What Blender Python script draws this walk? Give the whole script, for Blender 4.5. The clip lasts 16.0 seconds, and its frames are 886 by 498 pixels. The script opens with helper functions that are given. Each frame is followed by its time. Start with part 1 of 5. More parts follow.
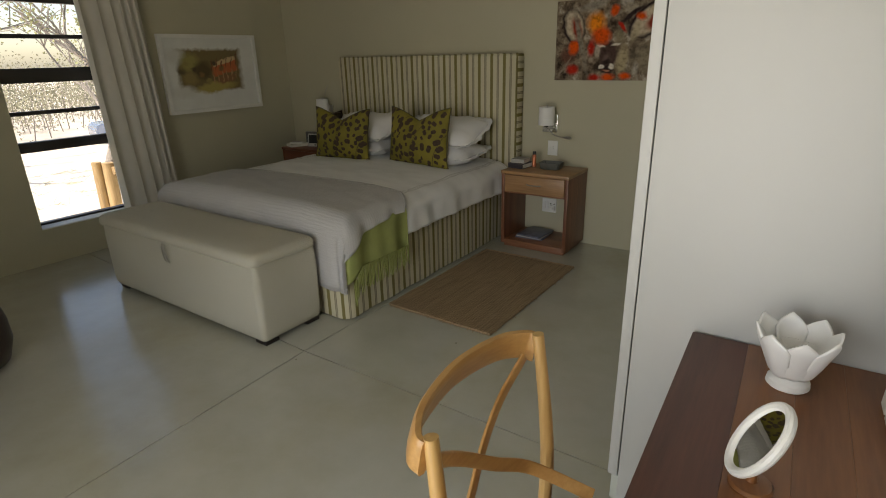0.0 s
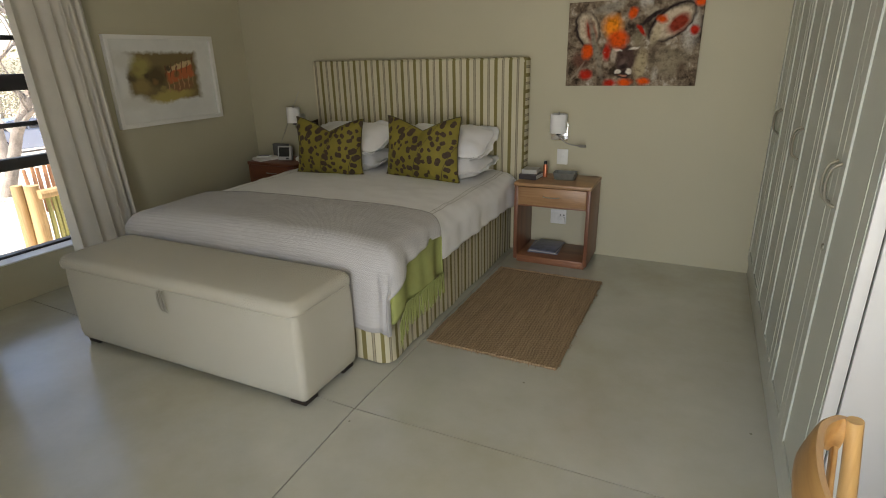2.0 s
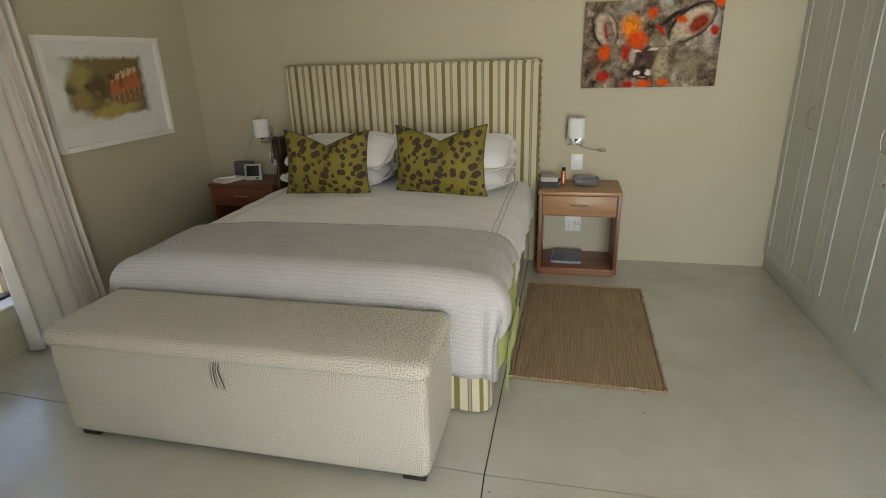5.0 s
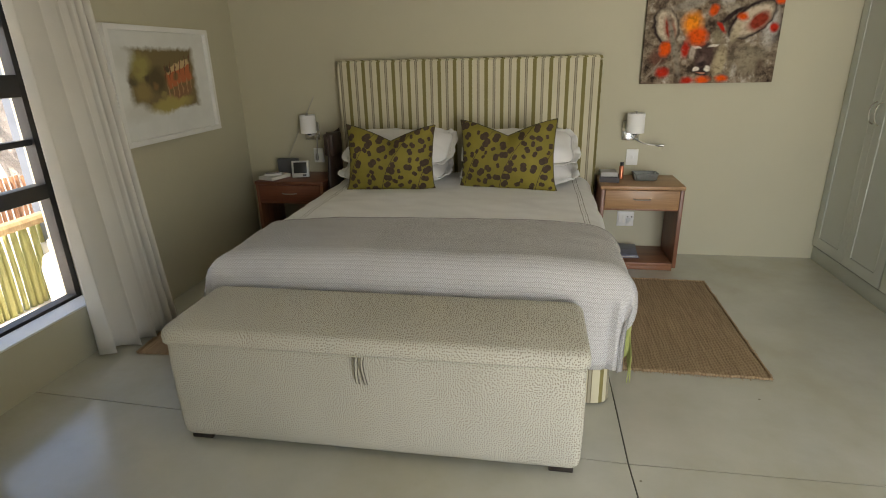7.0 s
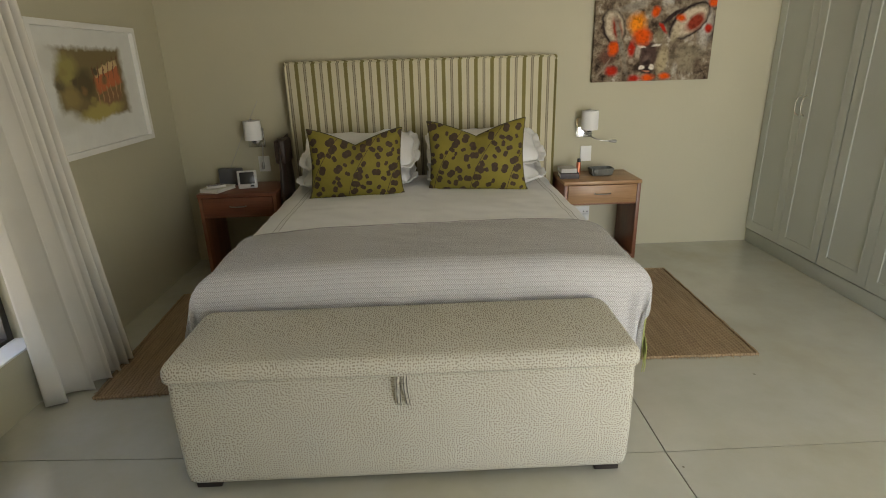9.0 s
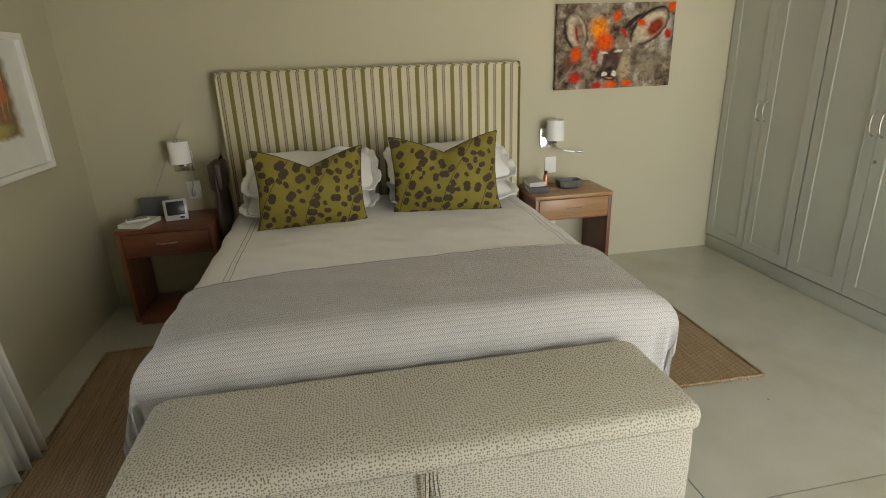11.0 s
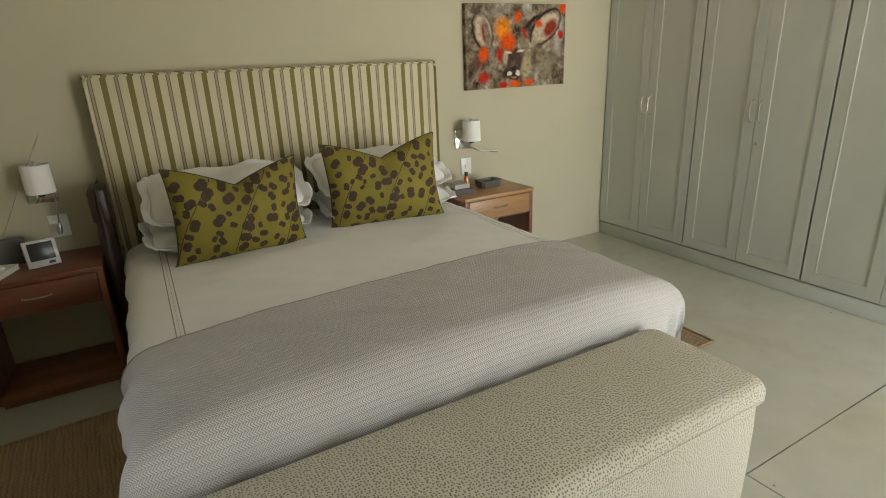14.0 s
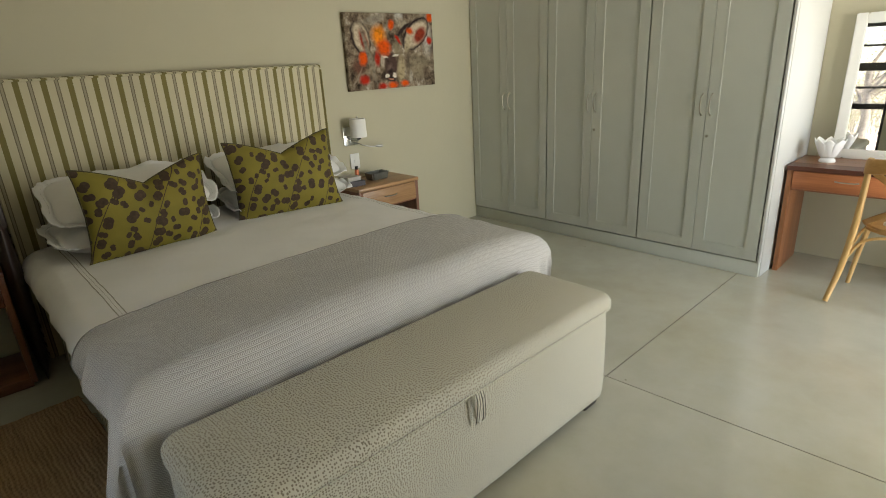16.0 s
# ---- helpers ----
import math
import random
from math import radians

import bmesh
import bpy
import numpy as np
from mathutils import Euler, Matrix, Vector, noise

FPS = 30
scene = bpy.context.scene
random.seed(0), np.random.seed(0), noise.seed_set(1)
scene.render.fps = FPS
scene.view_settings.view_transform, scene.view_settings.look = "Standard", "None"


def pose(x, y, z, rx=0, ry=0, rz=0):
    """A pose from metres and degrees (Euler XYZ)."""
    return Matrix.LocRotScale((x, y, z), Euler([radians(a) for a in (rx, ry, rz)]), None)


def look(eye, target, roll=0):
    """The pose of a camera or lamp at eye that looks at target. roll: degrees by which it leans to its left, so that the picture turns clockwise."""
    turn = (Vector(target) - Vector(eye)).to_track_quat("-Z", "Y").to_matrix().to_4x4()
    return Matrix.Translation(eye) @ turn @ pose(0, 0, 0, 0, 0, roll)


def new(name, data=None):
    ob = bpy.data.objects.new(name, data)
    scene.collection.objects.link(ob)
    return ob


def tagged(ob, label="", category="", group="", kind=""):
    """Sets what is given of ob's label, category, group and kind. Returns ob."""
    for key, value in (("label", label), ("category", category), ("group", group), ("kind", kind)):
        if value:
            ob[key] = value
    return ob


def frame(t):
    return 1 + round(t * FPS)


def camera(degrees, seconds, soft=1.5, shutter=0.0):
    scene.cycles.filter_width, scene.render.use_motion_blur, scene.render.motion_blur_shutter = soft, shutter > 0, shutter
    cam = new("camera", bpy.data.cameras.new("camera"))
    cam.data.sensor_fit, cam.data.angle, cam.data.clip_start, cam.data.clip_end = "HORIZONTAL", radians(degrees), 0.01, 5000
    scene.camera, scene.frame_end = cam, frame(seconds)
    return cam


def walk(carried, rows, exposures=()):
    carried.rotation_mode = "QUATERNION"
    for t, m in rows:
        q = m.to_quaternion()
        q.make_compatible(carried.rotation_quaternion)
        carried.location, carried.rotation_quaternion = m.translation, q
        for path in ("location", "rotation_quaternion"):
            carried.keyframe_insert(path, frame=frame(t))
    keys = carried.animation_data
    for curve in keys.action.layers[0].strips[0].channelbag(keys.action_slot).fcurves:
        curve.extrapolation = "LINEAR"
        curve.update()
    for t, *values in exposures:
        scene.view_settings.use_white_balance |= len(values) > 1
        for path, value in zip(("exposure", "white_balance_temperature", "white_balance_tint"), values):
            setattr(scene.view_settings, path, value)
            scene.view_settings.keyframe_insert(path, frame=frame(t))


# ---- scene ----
cam = camera(78.9, 16.0, soft=1.0)
PATH = [
    (0, (0.904, 0.937, 1.467), (-0.173, 2.482, 0.792), -1.4),
    (0.5, (0.718, 0.928, 1.47), (-0.311, 2.502, 0.791), -1.3),
    (1, (0.525, 0.973, 1.471), (-0.433, 2.59, 0.789), -1.4),
    (1.5, (0.321, 0.982, 1.49), (-0.562, 2.645, 0.817), -1.3),
    (2, (0.113, 0.91, 1.502), (-0.706, 2.604, 0.825), -1.4),
    (2.5, (-0.05, 0.879, 1.507), (-0.811, 2.595, 0.817), -1.5),
    (3, (-0.237, 0.921, 1.52), (-0.965, 2.649, 0.832), -1.4),
    (5.3, (-1.019, 0.957, 1.519), (-1.429, 2.794, 0.843), -1.6),
    (5.5, (-1.093, 0.969, 1.521), (-1.497, 2.808, 0.845), -1.4),
    (6, (-1.262, 0.935, 1.505), (-1.653, 2.778, 0.833), -1.4),
    (6.5, (-1.427, 0.858, 1.491), (-1.787, 2.708, 0.821), -1.4),
    (7, (-1.561, 0.831, 1.48), (-1.88, 2.689, 0.811), -1.4),
    (7.5, (-1.726, 0.868, 1.477), (-2.021, 2.73, 0.809), -1.4),
    (8, (-1.862, 0.872, 1.476), (-2.116, 2.741, 0.81), -1.4),
    (8.5, (-1.965, 0.853, 1.475), (-2.096, 2.734, 0.81), -1.5),
    (9, (-2.041, 0.898, 1.461), (-2.0, 2.784, 0.798), -1.7),
    (9.5, (-2.1, 1.053, 1.468), (-1.956, 2.933, 0.802), -1.9),
    (10, (-2.16, 1.166, 1.491), (-1.944, 3.041, 0.83), -2.0),
    (12.5, (-2.548, 1.442, 1.507), (-1.932, 3.222, 0.834), -2.3),
    (13, (-2.628, 1.488, 1.487), (-1.865, 3.213, 0.822), -2.5),
    (13.5, (-2.734, 1.594, 1.465), (-1.897, 3.286, 0.805), -2.6),
    (14, (-2.854, 1.72, 1.465), (-1.946, 3.377, 0.809), -2.5),
    (14.5, (-3.035, 1.718, 1.454), (-2.011, 3.303, 0.791), -2.6),
    (15, (-3.159, 1.671, 1.459), (-1.961, 3.128, 0.794), -2.8),
    (15.5, (-3.194, 1.59, 1.453), (-1.927, 2.991, 0.796), -2.9),
    (16, (-3.196, 1.452, 1.445), (-1.923, 2.848, 0.791), -3.1),
]
EXPOSURES = [(0.0, 0.64, 7350, 14), (2.0, 1.32, 7050, 16), (3.0, 1.55, 6950, 16), (5.5, 1.78, 7100, 15), (8.0, 1.68, 7200, 15), (9.0, 1.75, 7300, 14), (12.5, 2.00, 7300, 13), (14.5, 2.00, 7300, 12), (16.0, 1.83, 7250, 11)]
walk(cam, [(t, look(eye, target, roll)) for t, eye, target, roll in PATH], EXPOSURES)

# ---------------------------------------------------------------- light
world = bpy.data.worlds.new("sky")
scene.world = world
world.use_nodes = True
sky = world.node_tree.nodes.new("ShaderNodeTexSky")
sky.sky_type, sky.sun_disc = "NISHITA", False
sky.sun_elevation, sky.sun_rotation = radians(58), radians(184)
world.node_tree.links.new(sky.outputs[0], world.node_tree.nodes["Background"].inputs[0])
world.node_tree.nodes["Background"].inputs[1].default_value = 0.15
sun = new("sun", bpy.data.lights.new("sun", "SUN"))
sun.data.energy, sun.data.angle, sun.data.color = 5.0, radians(0.5), (1.0, 0.95, 0.87)
sun.matrix_world = look((-0.35, -5.0, 8.0), (0, 0, 0))


def opening_light(name, size_x, size_y, eye, target, energy, color):
    lamp = new(name, bpy.data.lights.new(name, "AREA"))
    lamp.data.shape, lamp.data.size, lamp.data.size_y = "RECTANGLE", size_x, size_y
    lamp.data.energy, lamp.data.color = energy, color
    lamp.matrix_world = look(eye, target)
    return lamp


door_light = opening_light("door_daylight", 1.8, 1.95, (0.05, -0.50, 1.02), (1.0, 2.6, 1.0), 23, (0.84, 0.93, 1.0))
door_light.data.spread = radians(156)


# ---------------------------------------------------------------- materials
def node_mat(name, base, rough=0.6, metal=0.0, coat=0.0):
    m = bpy.data.materials.new(name)
    m.use_nodes = True
    b = m.node_tree.nodes["Principled BSDF"]
    b.inputs["Base Color"].default_value = (*base, 1)
    b.inputs["Roughness"].default_value = rough
    b.inputs["Metallic"].default_value = metal
    b.inputs["Coat Weight"].default_value = coat
    return m, m.node_tree.nodes, m.node_tree.links, b


def nd(nodes, kind, **values):
    n = nodes.new("ShaderNode" + kind)
    for key, value in values.items():
        n.inputs[key].default_value = value
    return n


def mixed(nodes, links, fac, a, b, blend="MIX"):
    """A colour mix; fac, a and b are sockets or values."""
    n = nodes.new("ShaderNodeMix")
    n.data_type, n.blend_type = "RGBA", blend
    for sock, v in ((n.inputs[0], fac), (n.inputs[6], a), (n.inputs[7], b)):
        if isinstance(v, bpy.types.NodeSocket):
            links.new(v, sock)
        elif isinstance(v, tuple):
            sock.default_value = (*v, 1)
        else:
            sock.default_value = v
    return n.outputs[2]


def calc(nodes, links, op, a, b=0.0, c=0.0, clamp=False):
    n = nodes.new("ShaderNodeMath")
    n.operation, n.use_clamp = op, clamp
    for sock, v in zip(n.inputs, (a, b, c)):
        if isinstance(v, bpy.types.NodeSocket):
            links.new(v, sock)
        else:
            sock.default_value = v
    return n.outputs[0]


def ramp(nodes, links, fac, *stops):
    """A colour ramp through (place, colour) stops."""
    n = nodes.new("ShaderNodeValToRGB")
    while len(n.color_ramp.elements) < len(stops):
        n.color_ramp.elements.new(0.5)
    for e, (p, c) in zip(n.color_ramp.elements, stops):
        e.position, e.color = p, (*c, 1)
    links.new(fac, n.inputs[0])
    return n.outputs[0]


def coords(nodes, links, scale=(1, 1, 1), rot=(0, 0, 0), loc=(0, 0, 0)):
    t = nodes.new("ShaderNodeTexCoord")
    mp = nodes.new("ShaderNodeMapping")
    mp.inputs["Scale"].default_value, mp.inputs["Rotation"].default_value, mp.inputs["Location"].default_value = scale, rot, loc
    links.new(t.outputs["Object"], mp.inputs[0])
    return mp.outputs[0]


def noise_of(nodes, links, vec, scale, detail=4, rough=0.55):
    n = nd(nodes, "TexNoise", Scale=scale, Detail=detail, Roughness=rough)
    links.new(vec, n.inputs["Vector"])
    return n.outputs[0]


def relief(nodes, links, bsdf, height, strength, distance=0.002):
    n = nd(nodes, "Bump", Strength=strength, Distance=distance)
    links.new(height, n.inputs["Height"])
    links.new(n.outputs[0], bsdf.inputs["Normal"])


def surface(name, base, rough=0.6, vary=0.12, big=1.5, fine=60.0, bump=0.15, metal=0.0, coat=0.0, dist=0.002):
    """A plain surface with stains at a large scale and grain at a small one."""
    m, n, l, b = node_mat(name, base, rough, metal, coat)
    v = coords(n, l)
    f = noise_of(n, l, v, fine)
    g = noise_of(n, l, v, big, 5)
    dark = tuple(c * (1 - vary) for c in base)
    lite = tuple(min(1, c * (1 + vary)) for c in base)
    c1 = ramp(n, l, g, (0.3, dark), (0.7, lite))
    c2 = mixed(n, l, 0.25 * min(1, vary * 4), c1, ramp(n, l, f, (0.3, dark), (0.7, lite)))
    l.new(c2, b.inputs["Base Color"])
    r = calc(n, l, "MULTIPLY_ADD", g, 0.16, rough - 0.08, True)
    l.new(r, b.inputs["Roughness"])
    relief(n, l, b, f, bump, dist)
    return m


def wood(name, dark, lite, axis=0, rough=0.42, scale=1.0, coat=0.1):
    m, n, l, b = node_mat(name, lite, rough, 0, coat)
    s = [14.0 * scale] * 3
    s[axis] = 1.1 * scale
    v = coords(n, l, tuple(s))
    info = n.new("ShaderNodeObjectInfo")
    add = n.new("ShaderNodeVectorMath")
    add.operation = "ADD"
    comb = n.new("ShaderNodeCombineXYZ")
    l.new(calc(n, l, "MULTIPLY", info.outputs["Random"], 37.0), comb.inputs[0])
    l.new(calc(n, l, "MULTIPLY", info.outputs["Random"], 17.0), comb.inputs[1])
    l.new(v, add.inputs[0]), l.new(comb.outputs[0], add.inputs[1])
    g = noise_of(n, l, add.outputs[0], 1.0, 6, 0.6)
    f = noise_of(n, l, add.outputs[0], 7.0, 3)
    mid = tuple((p + q) / 2 for p, q in zip(dark, lite))
    c = ramp(n, l, g, (0.3, dark), (0.5, mid), (0.68, lite))
    c = mixed(n, l, 0.3, c, ramp(n, l, f, (0.35, dark), (0.65, lite)))
    l.new(c, b.inputs["Base Color"])
    relief(n, l, b, f, 0.12, 0.001)
    return m


WALL = surface("wall_plaster", (0.49, 0.458, 0.331), 0.75, 0.05, 0.8, 25, 0.25, dist=0.004)
CEIL = surface("ceiling_paint", (0.74, 0.72, 0.66), 0.8, 0.03)
WARD = surface("wardrobe_paint", (0.51, 0.53, 0.475), 0.42, 0.04, 2.0, 90, 0.06)
PANEL = surface("wardrobe_side_white", (0.53, 0.53, 0.51), 0.5, 0.03, 2.0, 60, 0.05)
GAP = surface("dark_gap", (0.015, 0.014, 0.012), 0.9, 0.1)
FRAME = surface("bronze_window_frame", (0.03, 0.027, 0.025), 0.4, 0.15)
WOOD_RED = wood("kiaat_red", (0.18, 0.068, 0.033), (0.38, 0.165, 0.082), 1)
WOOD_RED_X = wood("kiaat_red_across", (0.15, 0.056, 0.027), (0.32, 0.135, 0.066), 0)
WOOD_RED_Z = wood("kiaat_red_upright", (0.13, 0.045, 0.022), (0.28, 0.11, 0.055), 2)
WOOD_ORANGE = wood("kiaat_orange", (0.30, 0.095, 0.034), (0.52, 0.19, 0.075), 1)
WOOD_ORANGE_Z = wood("kiaat_orange_upright", (0.20, 0.072, 0.030), (0.40, 0.165, 0.07), 2)
WOOD_TOP = wood("kiaat_brown", (0.25, 0.125, 0.055), (0.46, 0.265, 0.125), 0)
WOOD_TOP_Y = wood("kiaat_brown_long", (0.155, 0.056, 0.018), (0.27, 0.108, 0.038), 1, 0.28)
# kiaat darkened in its colour for the shade of the north-west corner
WOOD_SHADED_X = wood("kiaat_shaded_across", (0.12, 0.035, 0.018), (0.24, 0.080, 0.038), 0)
WOOD_DARK_Y = wood("kiaat_dark_long", (0.06, 0.017, 0.009), (0.12, 0.037, 0.019), 1)
WHITE = surface("white_linen", (0.80, 0.79, 0.78), 0.9, 0.03, 3, 300, 0.2)
WHITE_PAINT = surface("white_paint", (0.78, 0.77, 0.73), 0.45, 0.05, 4, 80, 0.15)
WHITE_PLASTIC = surface("white_plastic", (0.76, 0.76, 0.73), 0.35, 0.02)
CERAMIC = surface("matt_white_ceramic", (0.82, 0.81, 0.79), 0.4, 0.02, 3, 120, 0.1)
SHADE = surface("lamp_shade_cloth", (0.80, 0.79, 0.76), 0.85, 0.02, 4, 400, 0.15)
CHROME = surface("brushed_chrome", (0.45, 0.44, 0.42), 0.38, 0.04, 4, 200, 0.05, metal=1.0)
POLISHED = surface("polished_chrome", (0.80, 0.79, 0.76), 0.14, 0.03, 4, 200, 0.03, metal=1.0)
DULL = surface("dull_nickel", (0.36, 0.34, 0.28), 0.42, 0.06, 4, 200, 0.05, metal=1.0)
PEWTER = surface("hammered_pewter", (0.21, 0.22, 0.205), 0.5, 0.1, 20, 60, 0.9, metal=1.0, dist=0.006)
COPPER = surface("copper_tin", (0.62, 0.22, 0.12), 0.3, 0.1, metal=0.8)
BLACK = surface("black_plastic", (0.02, 0.02, 0.02), 0.3, 0.1)
DARKFOOT = surface("dark_stained_foot", (0.025, 0.018, 0.014), 0.45, 0.2)
LEATHER = surface("dark_brown_leather", (0.045, 0.026, 0.018), 0.42, 0.25, 4, 140, 0.4)
PAPER = surface("book_paper", (0.72, 0.70, 0.64), 0.85, 0.05, 8, 300, 0.3)
BOOKDARK = surface("dark_book_cover", (0.05, 0.04, 0.045), 0.5, 0.2)
BOOKGREY = surface("grey_book_cover", (0.45, 0.43, 0.40), 0.6, 0.1)
MAGBLUE = surface("magazine_cover", (0.13, 0.14, 0.20), 0.35, 0.5, 18, 90, 0.05)
GREYDEV = surface("grey_device", (0.11, 0.11, 0.115), 0.4, 0.1)
SILVER = surface("silver_plastic", (0.55, 0.55, 0.54), 0.3, 0.04)
BEECH = wood("bent_beech", (0.43, 0.245, 0.08), (0.63, 0.40, 0.16), 2, 0.35)
BEECH_Y = wood("bent_beech_rail", (0.39, 0.20, 0.065), (0.57, 0.33, 0.12), 1, 0.35)
SAND = surface("pale_sand", (0.58, 0.53, 0.45), 0.95, 0.15, 0.5, 12, 0.6, dist=0.02)
MIRROR, *_ = node_mat("mirror_glass", (0.86, 0.87, 0.86), 0.015, 1.0)
m, n, l, b = node_mat("window_glass", (1, 1, 1), 0.0)
b.inputs["Transmission Weight"].default_value, b.inputs["IOR"].default_value = 1.0, 1.02
GLASS = m


def floor_mat():
    """Polished screed: cloudy trowelling at two scales, pale worn patches, faint specks."""
    m, n, l, b = node_mat("floor_screed", (0.42, 0.42, 0.36), 0.3)
    v = coords(n, l)
    big = noise_of(n, l, v, 0.9, 6, 0.6)
    mid = noise_of(n, l, v, 5.0, 5, 0.6)
    fine = noise_of(n, l, v, 70.0, 3)
    c = ramp(n, l, big, (0.32, (0.41, 0.385, 0.265)), (0.42, (0.455, 0.44, 0.345)), (0.52, (0.49, 0.488, 0.415)), (0.68, (0.55, 0.548, 0.48)))
    c = mixed(n, l, 0.3, c, ramp(n, l, mid, (0.3, (0.40, 0.395, 0.33)), (0.7, (0.54, 0.53, 0.46))))
    spots = nd(n, "TexVoronoi", Scale=3.0)
    l.new(v, spots.inputs["Vector"])
    c = mixed(n, l, calc(n, l, "LESS_THAN", spots.outputs["Distance"], 0.018), c, (0.26, 0.25, 0.20))
    l.new(c, b.inputs["Base Color"])
    l.new(calc(n, l, "MULTIPLY_ADD", mid, 0.10, 0.13), b.inputs["Roughness"])
    b.inputs["Coat Weight"].default_value, b.inputs["Coat Roughness"].default_value = 0.6, 0.2
    relief(n, l, b, calc(n, l, "MULTIPLY_ADD", fine, 0.15, mid), 0.05, 0.004)
    return m


FLOOR = floor_mat()


def stripe_mat(name, border=False):
    """Woven ticking: olive bands and thin grey pairs on cream, running upright all round."""
    m, n, l, b = node_mat(name, (0.6, 0.56, 0.42), 0.9)
    t = n.new("ShaderNodeTexCoord")
    xyz = n.new("ShaderNodeSeparateXYZ")
    l.new(t.outputs["Object"], xyz.inputs[0])
    weave = noise_of(n, l, t.outputs["Object"], 500.0, 2)
    s = calc(n, l, "ADD", xyz.outputs[0], xyz.outputs[1])
    if border:
        # the strip let in round the edge has its bands running across
        facing = n.new("ShaderNodeSeparateXYZ")
        l.new(t.outputs["Normal"], facing.inputs[0])
        edge = calc(n, l, "GREATER_THAN", calc(n, l, "ABSOLUTE", facing.outputs[0]), 0.6)
        s = calc(n, l, "ADD", calc(n, l, "MULTIPLY", s, calc(n, l, "SUBTRACT", 1.0, edge)), calc(n, l, "MULTIPLY", xyz.outputs[2], edge))
    s = calc(n, l, "ADD", s, calc(n, l, "MULTIPLY", weave, 0.0015))
    f = calc(n, l, "FRACT", calc(n, l, "MULTIPLY_ADD", s, 1 / 0.1145, 20.3))
    cream, olive, grey, beige = (0.60, 0.545, 0.38), (0.215, 0.18, 0.062), (0.20, 0.17, 0.105), (0.375, 0.33, 0.235)
    c = ramp(n, l, f, (0.0, olive), (0.225, cream), (0.525, grey), (0.565, beige), (0.65, grey), (0.69, cream))
    c.node.color_ramp.interpolation = "CONSTANT"
    big = noise_of(n, l, t.outputs["Object"], 3.0)
    c = mixed(n, l, 1.0, c, ramp(n, l, big, (0.3, (0.90, 0.90, 0.90)), (0.7, (1, 1, 1))), "MULTIPLY")
    l.new(c, b.inputs["Base Color"])
    relief(n, l, b, weave, 0.25, 0.001)
    return m


STRIPE = stripe_mat("olive_stripe_ticking")
STRIPE_BORDERED = stripe_mat("olive_stripe_ticking_bordered", True)


def dotted_mat():
    """Cream bouclé with small irregular brown flecks."""
    m, n, l, b = node_mat("flecked_cream", (0.6, 0.56, 0.42), 0.92)
    v = coords(n, l)
    xyz = n.new("ShaderNodeSeparateXYZ")
    l.new(v, xyz.inputs[0])
    x, y, z = xyz.outputs
    facing = n.new("ShaderNodeSeparateXYZ")
    tc = n.new("ShaderNodeTexCoord")
    l.new(tc.outputs["Normal"], facing.inputs[0])
    side = calc(n, l, "GREATER_THAN", calc(n, l, "ABSOLUTE", facing.outputs[0]), 0.7)
    top = calc(n, l, "GREATER_THAN", calc(n, l, "ABSOLUTE", facing.outputs[2]), 0.7)
    flat = n.new("ShaderNodeCombineXYZ")
    l.new(calc(n, l, "ADD", calc(n, l, "MULTIPLY", x, calc(n, l, "SUBTRACT", 1.0, side)), calc(n, l, "MULTIPLY", y, side)), flat.inputs[0])
    l.new(calc(n, l, "ADD", calc(n, l, "MULTIPLY", z, calc(n, l, "SUBTRACT", 1.0, top)), calc(n, l, "MULTIPLY", y, top)), flat.inputs[1])
    vo = nd(n, "TexVoronoi", Scale=114.0, Randomness=0.65)
    vo.voronoi_dimensions = "2D"
    l.new(flat.outputs[0], vo.inputs["Vector"])
    rnd = n.new("ShaderNodeSeparateColor")
    l.new(vo.outputs["Color"], rnd.inputs[0])
    size = calc(n, l, "MULTIPLY_ADD", rnd.outputs[0], 0.10, 0.225)
    fleck = calc(n, l, "LESS_THAN", vo.outputs["Distance"], size)
    big = noise_of(n, l, v, 3.0)
    base = ramp(n, l, big, (0.3, (0.56, 0.535, 0.44)), (0.7, (0.62, 0.595, 0.50)))
    c = mixed(n, l, calc(n, l, "MULTIPLY", fleck, 0.82), base, (0.175, 0.14, 0.095))
    l.new(c, b.inputs["Base Color"])
    weave = noise_of(n, l, v, 260.0, 2)
    relief(n, l, b, calc(n, l, "SUBTRACT", weave, calc(n, l, "MULTIPLY", fleck, 0.8)), 0.6, 0.002)
    return m


CREAM = dotted_mat()


